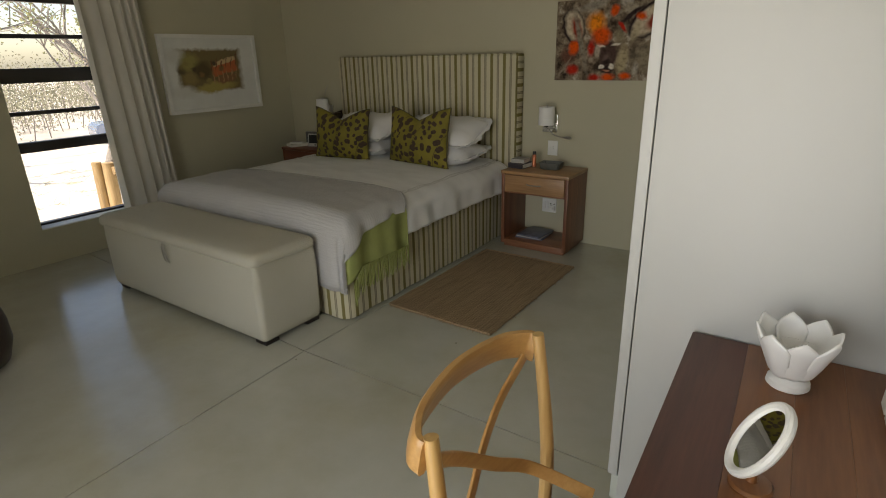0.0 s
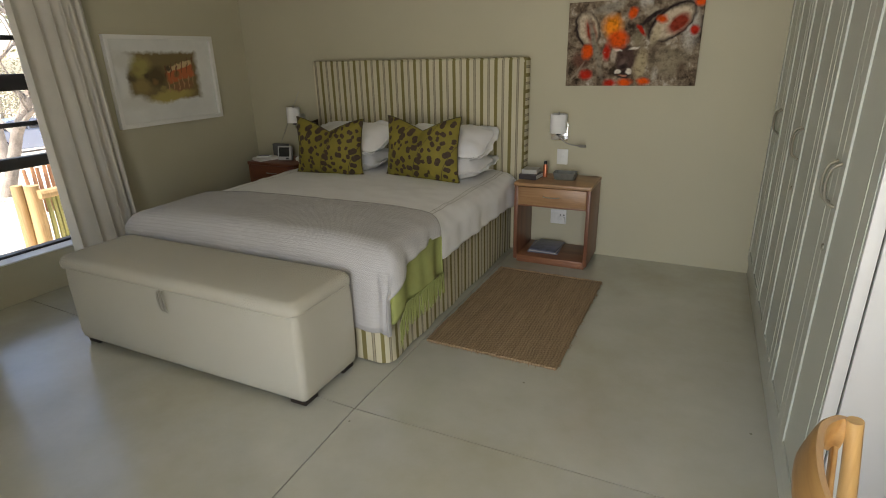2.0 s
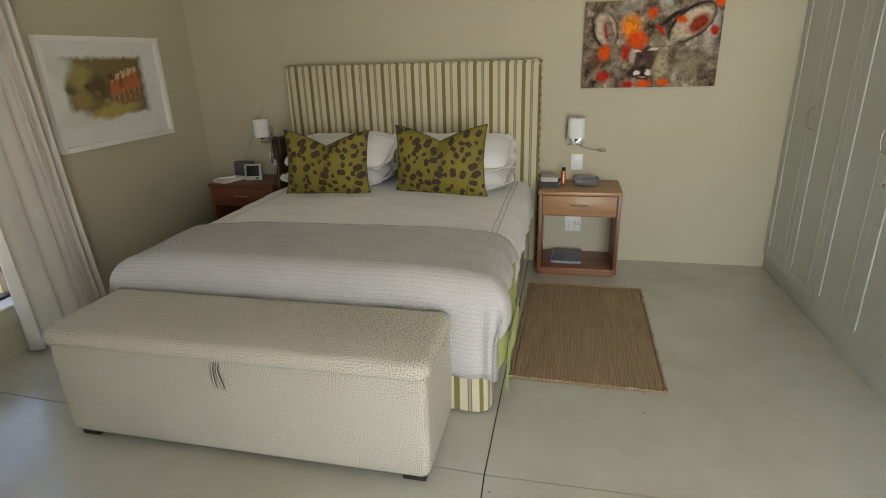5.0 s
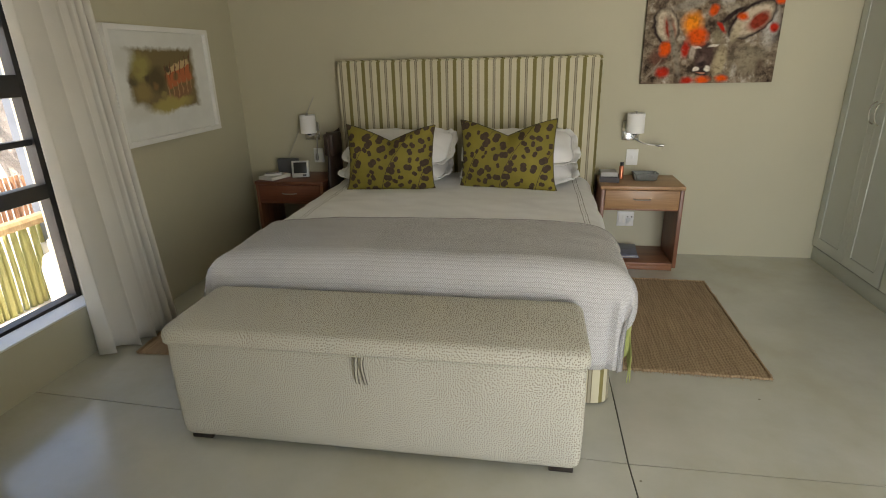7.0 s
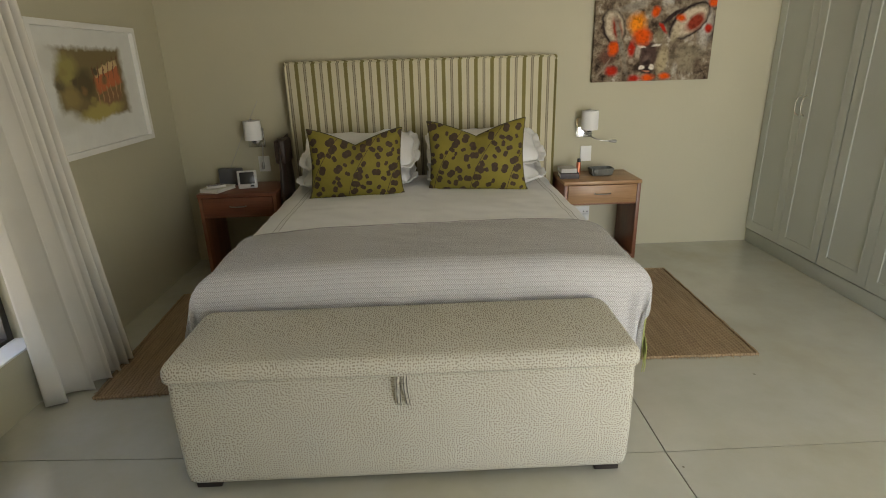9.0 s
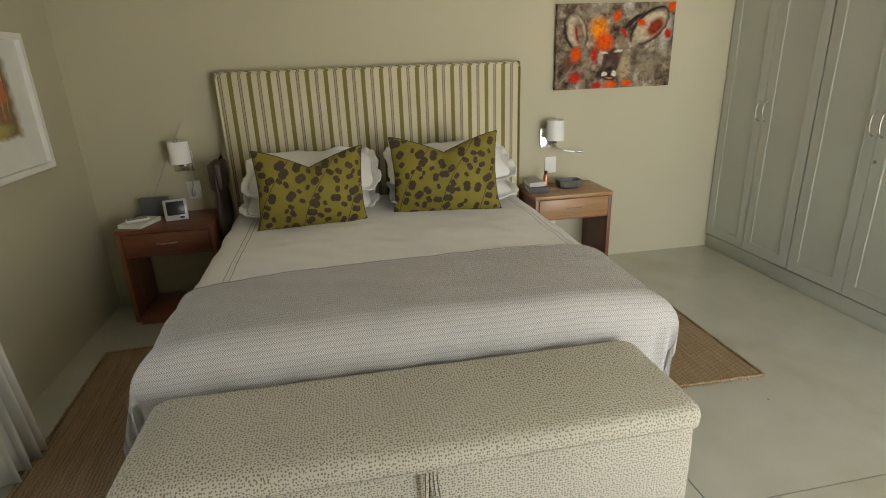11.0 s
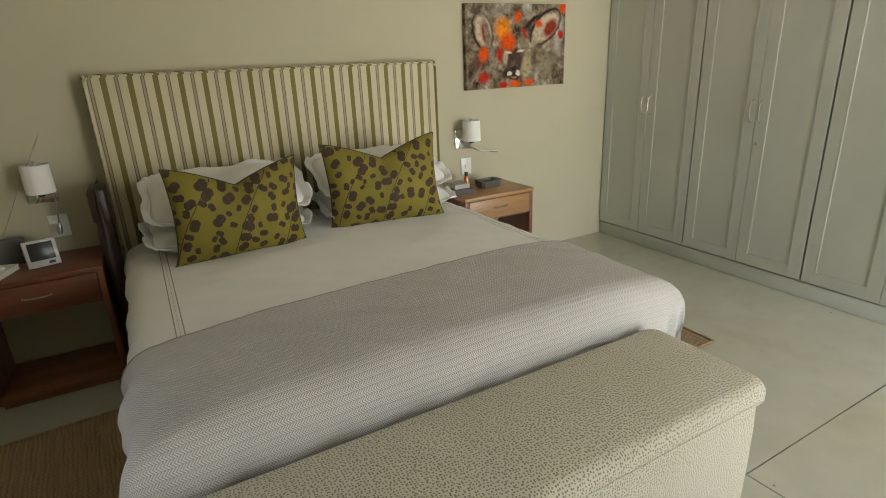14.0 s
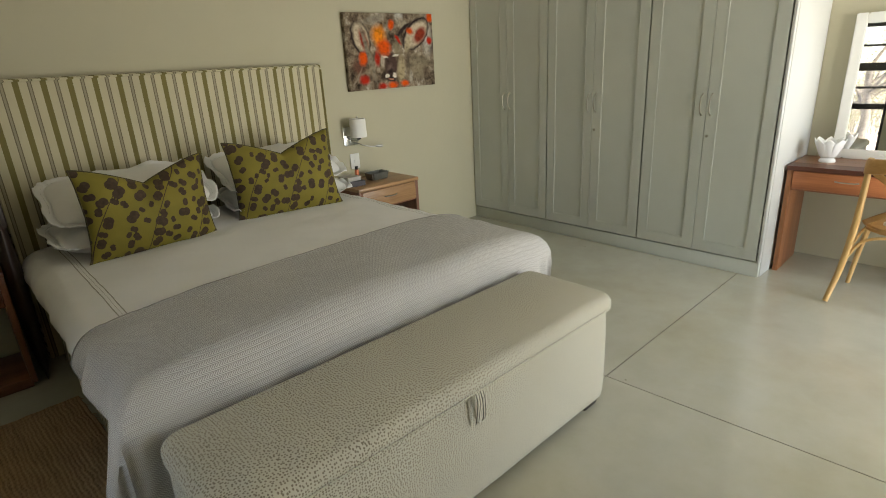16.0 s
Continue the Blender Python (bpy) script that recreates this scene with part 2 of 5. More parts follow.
def herringbone_mat():
    """Grey and white herringbone: zigzag ribs in lengthwise bands."""
    m, n, l, b = node_mat("herringbone_weave", (0.5, 0.48, 0.46), 0.95)
    t = n.new("ShaderNodeTexCoord")
    xyz = n.new("ShaderNodeSeparateXYZ")
    l.new(t.outputs["UV"], xyz.inputs[0])
    u, v = xyz.outputs[0], xyz.outputs[1]
    band = calc(n, l, "PINGPONG", v, 0.0105)
    rib = calc(n, l, "FRACT", calc(n, l, "MULTIPLY", calc(n, l, "ADD", u, band), 1 / 0.0078))
    line = calc(n, l, "LESS_THAN", rib, 0.42)
    seam = calc(n, l, "LESS_THAN", band, 0.0016)
    noise_v = noise_of(n, l, t.outputs["Object"], 4.0)
    lite = ramp(n, l, noise_v, (0.3, (0.60, 0.585, 0.575)), (0.7, (0.67, 0.655, 0.64)))
    c = mixed(n, l, calc(n, l, "MULTIPLY", line, 0.72), lite, (0.24, 0.23, 0.225))
    c = mixed(n, l, calc(n, l, "MULTIPLY", seam, 0.4), c, (0.30, 0.285, 0.26))
    l.new(c, b.inputs["Base Color"])
    relief(n, l, b, rib, 0.35, 0.002)
    return m


THROW = herringbone_mat()


def duvet_mat():
    """White cotton with a triple row of grey stitching near each side."""
    m, n, l, b = node_mat("white_stitched_cotton", (0.8, 0.79, 0.77), 0.85)
    t = n.new("ShaderNodeTexCoord")
    xyz = n.new("ShaderNodeSeparateXYZ")
    l.new(t.outputs["Object"], xyz.inputs[0])
    ax = calc(n, l, "ABSOLUTE", xyz.outputs[0])
    d = calc(n, l, "ABSOLUTE", calc(n, l, "SUBTRACT", ax, 0.795))
    near = calc(n, l, "LESS_THAN", d, 0.0185)
    rows = calc(n, l, "LESS_THAN", calc(n, l, "PINGPONG", calc(n, l, "ADD", d, 0.0015), 0.0075), 0.0021)
    big = noise_of(n, l, t.outputs["Object"], 3.0)
    base = ramp(n, l, big, (0.3, (0.80, 0.79, 0.78)), (0.7, (0.85, 0.84, 0.83)))
    c = mixed(n, l, calc(n, l, "MULTIPLY", near, rows), base, (0.36, 0.34, 0.31))
    l.new(c, b.inputs["Base Color"])
    crease = noise_of(n, l, t.outputs["Object"], 9.0, 5)
    fine = noise_of(n, l, t.outputs["Object"], 400.0, 2)
    relief(n, l, b, calc(n, l, "MULTIPLY_ADD", fine, 0.06, crease), 0.3, 0.012)
    return m


DUVET = duvet_mat()


def leaf_print_mat():
    """Olive cotton printed with round brown leaves on thin stems; the leaves' outlines lie on the cover as a distance."""
    m, n, l, b = node_mat("olive_leaf_print", (0.2, 0.19, 0.02), 0.8)
    t = n.new("ShaderNodeTexCoord")
    leaf = n.new("ShaderNodeAttribute")
    leaf.attribute_name = "leaf_edge"
    stem = n.new("ShaderNodeAttribute")
    stem.attribute_name = "stem_line"
    ragged = calc(n, l, "MULTIPLY_ADD", noise_of(n, l, t.outputs["Object"], 120.0, 2), 0.004, -0.002)
    marks = calc(n, l, "LESS_THAN", calc(n, l, "ADD", leaf.outputs["Fac"], ragged), 0.0)
    line = calc(n, l, "LESS_THAN", calc(n, l, "PINGPONG", stem.outputs["Fac"], STEM_GAP / 2), 0.0020)
    marks = calc(n, l, "MAXIMUM", marks, line)
    big = noise_of(n, l, t.outputs["Object"], 5.0)
    base = ramp(n, l, big, (0.3, (0.175, 0.142, 0.016)), (0.7, (0.25, 0.206, 0.026)))
    ink = ramp(n, l, noise_of(n, l, t.outputs["Object"], 60.0, 3), (0.3, (0.040, 0.022, 0.012)), (0.7, (0.070, 0.040, 0.022)))
    l.new(mixed(n, l, marks, base, ink), b.inputs["Base Color"])
    crease = noise_of(n, l, t.outputs["Object"], 14.0, 4)
    weave = noise_of(n, l, t.outputs["Object"], 350.0, 2)
    relief(n, l, b, calc(n, l, "MULTIPLY_ADD", weave, 0.08, crease), 0.35, 0.008)
    return m


STEM_GAP = 0.24


def print_leaves(me, shift, seed):
    """Writes the leaf print of a cover: the distance to the nearest leaf's edge, and the place across the stems."""
    rg = random.Random(seed)
    spots = []

    def put(x, z, r, gap):
        if all(math.hypot(x - p, z - q) > (r + o) * gap for p, q, o, _ in spots):
            spots.append((x, z, r, rg.uniform(0, math.pi)))

    for k in range(-3, 4):
        z = -0.05
        while z < 0.55:
            z += rg.uniform(0.036, 0.056)
            at = k * STEM_GAP - shift + 0.50 * z - 0.025 * math.sin(9 * z)
            put(at + rg.choice((-1, 1)) * rg.uniform(0.018, 0.036), z, rg.uniform(0.016, 0.030), 0.80)
    for _ in range(500):
        put(rg.uniform(-0.36, 0.36), rg.uniform(-0.02, 0.50), rg.uniform(0.012, 0.028), 1.12)
    co = np.empty(len(me.vertices) * 3)
    me.vertices.foreach_get("co", co)
    x, z = co[0::3], co[2::3]
    edge = np.full(len(x), 1.0)
    for cx, cz, r, turn in spots:
        dx, dz = math.cos(turn), math.sin(turn)
        u, v = (x - cx) * dx + (z - cz) * dz, (z - cz) * dx - (x - cx) * dz
        for side in (-0.42, 0.42):
            edge = np.minimum(edge, np.hypot((u - side * r) * 1.05, v * 0.92) - 0.74 * r)
    me.attributes.new("leaf_edge", "FLOAT", "POINT").data.foreach_set("value", edge.astype(np.float32))
    across = x + shift - 0.50 * z + 0.025 * np.sin(9 * z)
    me.attributes.new("stem_line", "FLOAT", "POINT").data.foreach_set("value", (across + 4 * STEM_GAP).astype(np.float32))


LEAF = leaf_print_mat()
PIPING = surface("dark_olive_piping", (0.075, 0.06, 0.03), 0.85, 0.15)


def jute_mat():
    """Chunky braided jute: ropes along the rug, with plaited humps."""
    m, n, l, b = node_mat("braided_jute", (0.27, 0.19, 0.105), 0.95)
    t = n.new("ShaderNodeTexCoord")
    xyz = n.new("ShaderNodeSeparateXYZ")
    l.new(t.outputs["Object"], xyz.inputs[0])
    stray = calc(n, l, "MULTIPLY", noise_of(n, l, t.outputs["Object"], 14.0, 4), 0.030)
    rope = calc(n, l, "PINGPONG", calc(n, l, "ADD", xyz.outputs[0], stray), 0.008)
    row = calc(n, l, "FLOOR", calc(n, l, "MULTIPLY", calc(n, l, "ADD", xyz.outputs[0], stray), 1 / 0.016))
    hump = calc(n, l, "PINGPONG", calc(n, l, "ADD", calc(n, l, "MULTIPLY_ADD", stray, 1.6, xyz.outputs[1]), calc(n, l, "MULTIPLY", row, 0.0173)), 0.012)
    fibre = noise_of(n, l, t.outputs["Object"], 160.0, 4)
    big = noise_of(n, l, t.outputs["Object"], 7.0, 4)
    streak = noise_of(n, l, coords(n, l, (70.0, 3.5, 10.0)), 1.0, 4, 0.7)
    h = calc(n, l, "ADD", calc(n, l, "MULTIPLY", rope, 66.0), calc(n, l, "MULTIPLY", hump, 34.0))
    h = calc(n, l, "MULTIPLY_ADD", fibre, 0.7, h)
    # colour follows the weave's height: crease shade painted between ropes, crests lighter
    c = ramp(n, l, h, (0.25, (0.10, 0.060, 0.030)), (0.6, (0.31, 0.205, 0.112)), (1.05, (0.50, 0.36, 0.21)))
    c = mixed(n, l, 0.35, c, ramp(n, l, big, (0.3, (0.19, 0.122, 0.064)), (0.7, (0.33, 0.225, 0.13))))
    c = mixed(n, l, 0.35, c, ramp(n, l, streak, (0.35, (0.11, 0.066, 0.034)), (0.65, (0.42, 0.30, 0.18))))
    l.new(c, b.inputs["Base Color"])
    relief(n, l, b, h, 0.8, 0.006)
    return m


JUTE = jute_mat()
CURTAIN = surface("curtain_linen", (0.66, 0.63, 0.56), 0.9, 0.05, 3, 300, 0.25)
GREEN = surface("green_throw_wool", (0.31, 0.335, 0.11), 0.95, 0.14, 8, 220, 0.4)


def print_mat(name, ground, blobs, scale=9.0, fray=0.035, dabs=(), sharp=1.0, grain=False):
    """A print of soft patches of colour. blobs: centre y, centre z, half width, half height, lean, softness (below 0: a rectangle), colour."""
    m, n, l, b = node_mat(name, (0.4, 0.35, 0.3), 0.55)
    t = n.new("ShaderNodeTexCoord")
    warp = nd(n, "TexNoise", Scale=22.0, Detail=3.0)
    l.new(t.outputs["Object"], warp.inputs["Vector"])
    bend = n.new("ShaderNodeVectorMath")
    bend.operation = "MULTIPLY_ADD"
    bend.inputs[1].default_value = (fray, fray, fray)
    l.new(warp.outputs["Color"], bend.inputs[0]), l.new(t.outputs["Object"], bend.inputs[2])
    g = noise_of(n, l, t.outputs["Object"], scale, 6, 0.65)
    c = ramp(n, l, g, *ground)
    for cy, cz, ry, rz, lean, soft, colour in blobs:
        mp = n.new("ShaderNodeMapping")
        mp.vector_type = "TEXTURE"
        mp.inputs["Location"].default_value = (cy + fray / 2, fray / 2, cz + fray / 2)
        mp.inputs["Rotation"].default_value = (0, radians(lean), 0)
        mp.inputs["Scale"].default_value = (ry, 10.0, rz)
        l.new(bend.outputs[0], mp.inputs[0])
        if soft < 0:
            ax = n.new("ShaderNodeSeparateXYZ")
            l.new(mp.outputs[0], ax.inputs[0])
            far = calc(n, l, "MAXIMUM", calc(n, l, "ABSOLUTE", ax.outputs[0]), calc(n, l, "ABSOLUTE", ax.outputs[2]))
        else:
            ln = n.new("ShaderNodeVectorMath")
            ln.operation = "LENGTH"
            l.new(mp.outputs[0], ln.inputs[0])
            far = ln.outputs["Value"]
        k = calc(n, l, "MULTIPLY", calc(n, l, "SUBTRACT", 1.0, far), sharp / abs(soft), 0, True)
        c = mixed(n, l, k, c, colour)
    for size, cut, colour in dabs:
        spots = noise_of(n, l, t.outputs["Object"], size, 3, 0.5)
        c = mixed(n, l, calc(n, l, "MULTIPLY", calc(n, l, "SUBTRACT", spots, cut), 14.0, 0, True), c, colour)
    if grain:
        fine = noise_of(n, l, bend.outputs[0], 34.0, 6, 0.75)
        c = mixed(n, l, 0.75, c, ramp(n, l, fine, (0.34, (0.30, 0.27, 0.25)), (0.52, (0.92, 0.90, 0.88)), (0.62, (1, 1, 1))), "MULTIPLY")
        b.inputs["Roughness"].default_value, b.inputs["Specular IOR Level"].default_value = 0.85, 0.15
    l.new(c, b.inputs["Base Color"])
    return m


RED, ORANGE, GOLD = (0.52, 0.028, 0.012), (0.80, 0.10, 0.008), (0.92, 0.29, 0.015)
DEEP, PALE, TAUPE = (0.035, 0.022, 0.02), (0.62, 0.55, 0.44), (0.28, 0.225, 0.17)
CREAM_INK, RUST = (0.62, 0.52, 0.38), (0.30, 0.040, 0.018)
BACKGROUND = [
    (0.36, 0.10, 0.07, 0.20, 0, 0.8, (0.55, 0.52, 0.46)), (0.08, 0.25, 0.05, 0.05, 0, 0.7, (0.62, 0.61, 0.58)), (0.25, -0.12, 0.16, 0.12, 0, 0.8, (0.30, 0.25, 0.17)),
    (0.17, -0.19, 0.03, 0.05, 0, 0.8, (0.48, 0.43, 0.36)), (0.33, -0.16, 0.04, 0.07, 0, 0.8, (0.13, 0.09, 0.06)), (-0.33, -0.10, 0.08, 0.07, 0, 0.6, (0.16, 0.075, 0.05)),
    (-0.16, 0.23, 0.14, 0.035, -12, 0.6, (0.30, 0.27, 0.22)), (0.13, 0.19, 0.13, 0.045, 38, 0.6, (0.38, 0.33, 0.25))]
EARS = [
    (-0.295, 0.10, 0.088, 0.135, -18, 0.15, DEEP), (-0.290, 0.105, 0.076, 0.122, -18, 0.3, CREAM_INK), (-0.270, 0.085, 0.046, 0.100, -18, 0.5, RUST),
    (0.245, 0.125, 0.178, 0.098, -36, 0.12, DEEP), (0.248, 0.122, 0.160, 0.082, -36, 0.25, CREAM_INK), (0.285, 0.115, 0.095, 0.058, -42, 0.45, RUST),
    (0.155, 0.055, 0.035, 0.085, 16, 0.5, (0.50, 0.42, 0.28)), (0.12, 0.16, 0.12, 0.020, -34, 0.5, DEEP)]
MIDDLE = [
    (0.045, 0.03, 0.050, 0.065, 0, 0.6, (0.26, 0.22, 0.14)), (0.075, -0.14, 0.050, 0.13, 6, 0.5, (0.44, 0.36, 0.22)), (-0.105, -0.07, 0.025, 0.06, 0, 0.5, (0.46, 0.38, 0.30)),
    (-0.03, -0.10, 0.068, 0.105, 0, 0.25, (0.085, 0.050, 0.040)), (-0.035, -0.125, 0.040, 0.045, 0, 0.6, (0.15, 0.10, 0.085)), (-0.036, -0.145, 0.035, 0.022, 0, 0.5, DEEP),
    (-0.036, -0.195, 0.062, 0.035, 0, 0.4, DEEP), (-0.070, -0.180, 0.028, 0.020, -20, 0.4, (0.75, 0.70, 0.60)), (0.000, -0.180, 0.028, 0.020, 20, 0.4, (0.75, 0.70, 0.60)),
    (-0.036, -0.205, 0.035, 0.010, 0, 0.5, (0.42, 0.20, 0.13)), (-0.080, -0.040, 0.036, 0.010, 10, 0.5, (0.75, 0.70, 0.60)), (0.022, -0.033, 0.042, 0.011, -10, 0.5, (0.75, 0.70, 0.60))]
DABS = [
    (-0.125, 0.115, 0.085, 0.095, 0, 0.6, GOLD), (-0.085, 0.030, 0.085, 0.075, 20, 0.5, ORANGE), (0.0, 0.19, 0.036, 0.050, 20, 0.5, ORANGE), (0.06, 0.085, 0.055, 0.020, 50, 0.5, RED),
    (0.185, 0.145, 0.042, 0.036, 0, 0.6, ORANGE), (-0.155, -0.055, 0.034, 0.070, 0, 0.6, RED), (-0.285, -0.045, 0.050, 0.065, 10, 0.5, ORANGE), (-0.292, -0.20, 0.060, 0.046, 0, 0.6, RED),
    (0.385, 0.075, 0.034, 0.040, 0, 0.5, RED), (0.405, 0.250, 0.050, 0.048, 0, 0.5, ORANGE)]
FRONT = [
    (-0.235, -0.01, 0.026, 0.30, -15, 0.6, (0.27, 0.235, 0.18)), (-0.36, -0.19, 0.012, 0.12, 35, 0.6, TAUPE),
    (-0.12, -0.255, 0.055, 0.036, 0, 0.6, RED), (-0.02, -0.250, 0.062, 0.034, 0, 0.6, ORANGE), (0.10, -0.245, 0.055, 0.034, 0, 0.6, ORANGE)]
CANVAS = print_mat("canvas_print", [(0.36, (0.045, 0.03, 0.02)), (0.46, (0.17, 0.125, 0.085)), (0.56, (0.30, 0.24, 0.17)), (0.68, (0.56, 0.50, 0.42))], BACKGROUND + EARS + MIDDLE + DABS + FRONT, 12.0, 0.03, ((40.0, 0.74, DEEP), (46.0, 0.74, PALE)), 1.0, True)
PATCHES = [
    (-0.02, 0.03, 0.35, 0.195, 0, -0.22, (0.20, 0.145, 0.06)), (-0.36, 0.16, 0.13, 0.09, 0, 0.9, (0.66, 0.65, 0.60)), (-0.32, -0.15, 0.16, 0.07, 0, 0.9, (0.66, 0.65, 0.60)), (-0.31, 0.02, 0.06, 0.04, 0, 0.9, (0.12, 0.085, 0.04)), (-0.22, 0.10, 0.12, 0.10, 0, 0.8, (0.34, 0.29, 0.09)), (-0.10, 0.03, 0.12, 0.10, 0, 0.8, (0.10, 0.07, 0.03)),
    (0.02, -0.12, 0.26, 0.06, -6, 0.7, (0.42, 0.34, 0.10)), (-0.24, -0.04, 0.10, 0.07, 0, 0.8, (0.30, 0.22, 0.08)),
    (0.13, 0.045, 0.15, 0.055, -12, -0.35, (0.52, 0.14, 0.05)), (0.13, 0.105, 0.145, 0.024, -14, -0.4, (0.62, 0.46, 0.24)), (0.14, -0.05, 0.14, 0.045, -10, 0.6, (0.26, 0.13, 0.06))]
PATCHES += [(-0.26 + 0.07 * k, 0.09 - 0.05 * ((k * 5) % 4), 0.035, 0.03, 0, 0.8, ((0.30, 0.24, 0.08), (0.09, 0.06, 0.03), (0.24, 0.13, 0.05))[k % 3]) for k in range(6)]
STROKES = [(-0.01 + 0.055 * k, 0.065 + 0.012 * k, 0.006, 0.075, 14, 0.6, (0.16, 0.06, 0.025)) for k in range(6)]
STROKES += [(0.0 + 0.05 * k, -0.055 + 0.010 * k, 0.006, 0.06, 0, 0.6, (0.46, 0.26, 0.13)) for k in range(6)]
PRINT = print_mat("watercolour_print", [(0.3, (0.70, 0.70, 0.66)), (0.7, (0.76, 0.76, 0.72))], PATCHES + STROKES, 6.0, 0.05, ((30.0, 0.78, (0.62, 0.60, 0.54)),), 1.5)


# ---------------------------------------------------------------- building blocks
def box(bm, x0, x1, y0, y1, z0, z1):
    vs = [bm.verts.new((x, y, z)) for z in (z0, z1) for y in (y0, y1) for x in (x0, x1)]
    for f in ((0, 2, 3, 1), (4, 5, 7, 6), (0, 1, 5, 4), (2, 6, 7, 3), (0, 4, 6, 2), (1, 3, 7, 5)):
        bm.faces.new([vs[i] for i in f])
    return bm


def bevelled(x0, x1, y0, y1, z0, z1, r=0.004, segments=2):
    bm = box(bmesh.new(), x0, x1, y0, y1, z0, z1)
    bmesh.ops.bevel(bm, geom=bm.edges[:], offset=r, segments=segments, profile=0.5, affect="EDGES")
    return bm


def finish(name, bm, material, smooth=30):
    me = bpy.data.meshes.new(name)
    bmesh.ops.recalc_face_normals(bm, faces=bm.faces[:])
    bm.to_mesh(me)
    bm.free()
    me.materials.append(material)
    if smooth:
        me.shade_smooth()
        me.set_sharp_from_angle(angle=radians(smooth))
    return new(name, me)


def part(name, bm, material, parent, label="", smooth=30):
    """One mesh under a thing or part, in the parent's own coordinates."""
    ob = finish(name, bm, material, smooth)
    ob.parent = parent
    if label:
        ob["label"] = label
    return ob


def thing(name, m, label, category, group="", kind=""):
    ob = new(name)
    ob.empty_display_size = 0.1
    ob.matrix_world = m
    return tagged(ob, label, category, group, kind)


def setting(name, bm, material, label, smooth=0):
    return tagged(finish(name, bm, material, smooth), label, name.split("_")[0], kind="structure")


def tube(points, radius, sides=8, bm=None, flat=1.0):
    """A round bar along points; radius is a number or one for each point. flat squashes it across."""
    bm = bm or bmesh.new()
    pts = [Vector(p) for p in points]
    radii = [radius] * len(pts) if isinstance(radius, (int, float)) else list(radius)
    side = None
    rings = []
    for i, p in enumerate(pts):
        d = (pts[min(i + 1, len(pts) - 1)] - pts[max(i - 1, 0)]).normalized()
        if side is None:
            side = d.orthogonal().normalized()
        side = (side - d * side.dot(d)).normalized()
        up = d.cross(side)
        rings.append([bm.verts.new(p + radii[i] * (math.cos(a) * side + flat * math.sin(a) * up)) for a in (2 * math.pi * k / sides for k in range(sides))])
    for a, b in zip(rings, rings[1:]):
        for k in range(sides):
            bm.faces.new((a[k], a[(k + 1) % sides], b[(k + 1) % sides], b[k]))
    bm.faces.new(rings[0][::-1]), bm.faces.new(rings[-1])
    return bm


def curve_points(controls, steps=8):
    """A smooth line through control points (Catmull-Rom)."""
    c = [Vector(p) for p in controls]
    c = [2 * c[0] - c[1]] + c + [2 * c[-1] - c[-2]]
    out = []
    for i in range(1, len(c) - 2):
        for k in range(steps):
            t = k / steps
            out.append(0.5 * (2 * c[i] + (c[i + 1] - c[i - 1]) * t + (2 * c[i - 1] - 5 * c[i] + 4 * c[i + 1] - c[i + 2]) * t * t + (3 * c[i] - c[i - 1] - 3 * c[i + 1] + c[i + 2]) * t ** 3))
    return out + [c[-2]]


def strip(controls, width, thick, up=(0, 0, 1), steps=8):
    """A bent flat band: width along up, thick across."""
    pts, bm, rings = curve_points(controls, steps), bmesh.new(), []
    for i, p in enumerate(pts):
        d = (pts[min(i + 1, len(pts) - 1)] - pts[max(i - 1, 0)]).normalized()
        u = Vector(up)
        u = (u - d * u.dot(d)).normalized()
        s = d.cross(u)
        ring = []
        for k in range(12):
            a = 2 * math.pi * (k + 0.5) / 12
            ca, sa = math.cos(a), math.sin(a)
            ca, sa = math.copysign(abs(ca) ** 0.45, ca), math.copysign(abs(sa) ** 0.45, sa)
            ring.append(bm.verts.new(p + u * width / 2 * ca + s * thick / 2 * sa))
        rings.append(ring)
    for a, b in zip(rings, rings[1:]):
        for k in range(12):
            bm.faces.new((a[k], a[(k + 1) % 12], b[(k + 1) % 12], b[k]))
    bm.faces.new(rings[0][::-1]), bm.faces.new(rings[-1])
    return bm


def lathe(profile, sides=32, bm=None, at=(0, 0, 0)):
    """A turned body from (radius, height) pairs; closed top and bottom where the radius is not zero."""
    bm = bm or bmesh.new()
    rings = [[bm.verts.new((at[0] + r * math.cos(2 * math.pi * k / sides), at[1] + r * math.sin(2 * math.pi * k / sides), at[2] + z)) for k in range(sides)] for r, z in profile]
    for a, b in zip(rings, rings[1:]):
        for k in range(sides):
            bm.faces.new((a[k], a[(k + 1) % sides], b[(k + 1) % sides], b[k]))
    bm.faces.new(rings[0][::-1]), bm.faces.new(rings[-1])
    return bm


def prism(outline, z0, z1, bm=None):
    """A slab over an outline of (x, y), counter-clockwise."""
    bm = bm or bmesh.new()
    lo = [bm.verts.new((x, y, z0)) for x, y in outline]
    hi = [bm.verts.new((x, y, z1)) for x, y in outline]
    bm.faces.new(lo[::-1]), bm.faces.new(hi)
    for k in range(len(lo)):
        q = (k + 1) % len(lo)
        bm.faces.new((lo[k], lo[q], hi[q], hi[k]))
    return bm


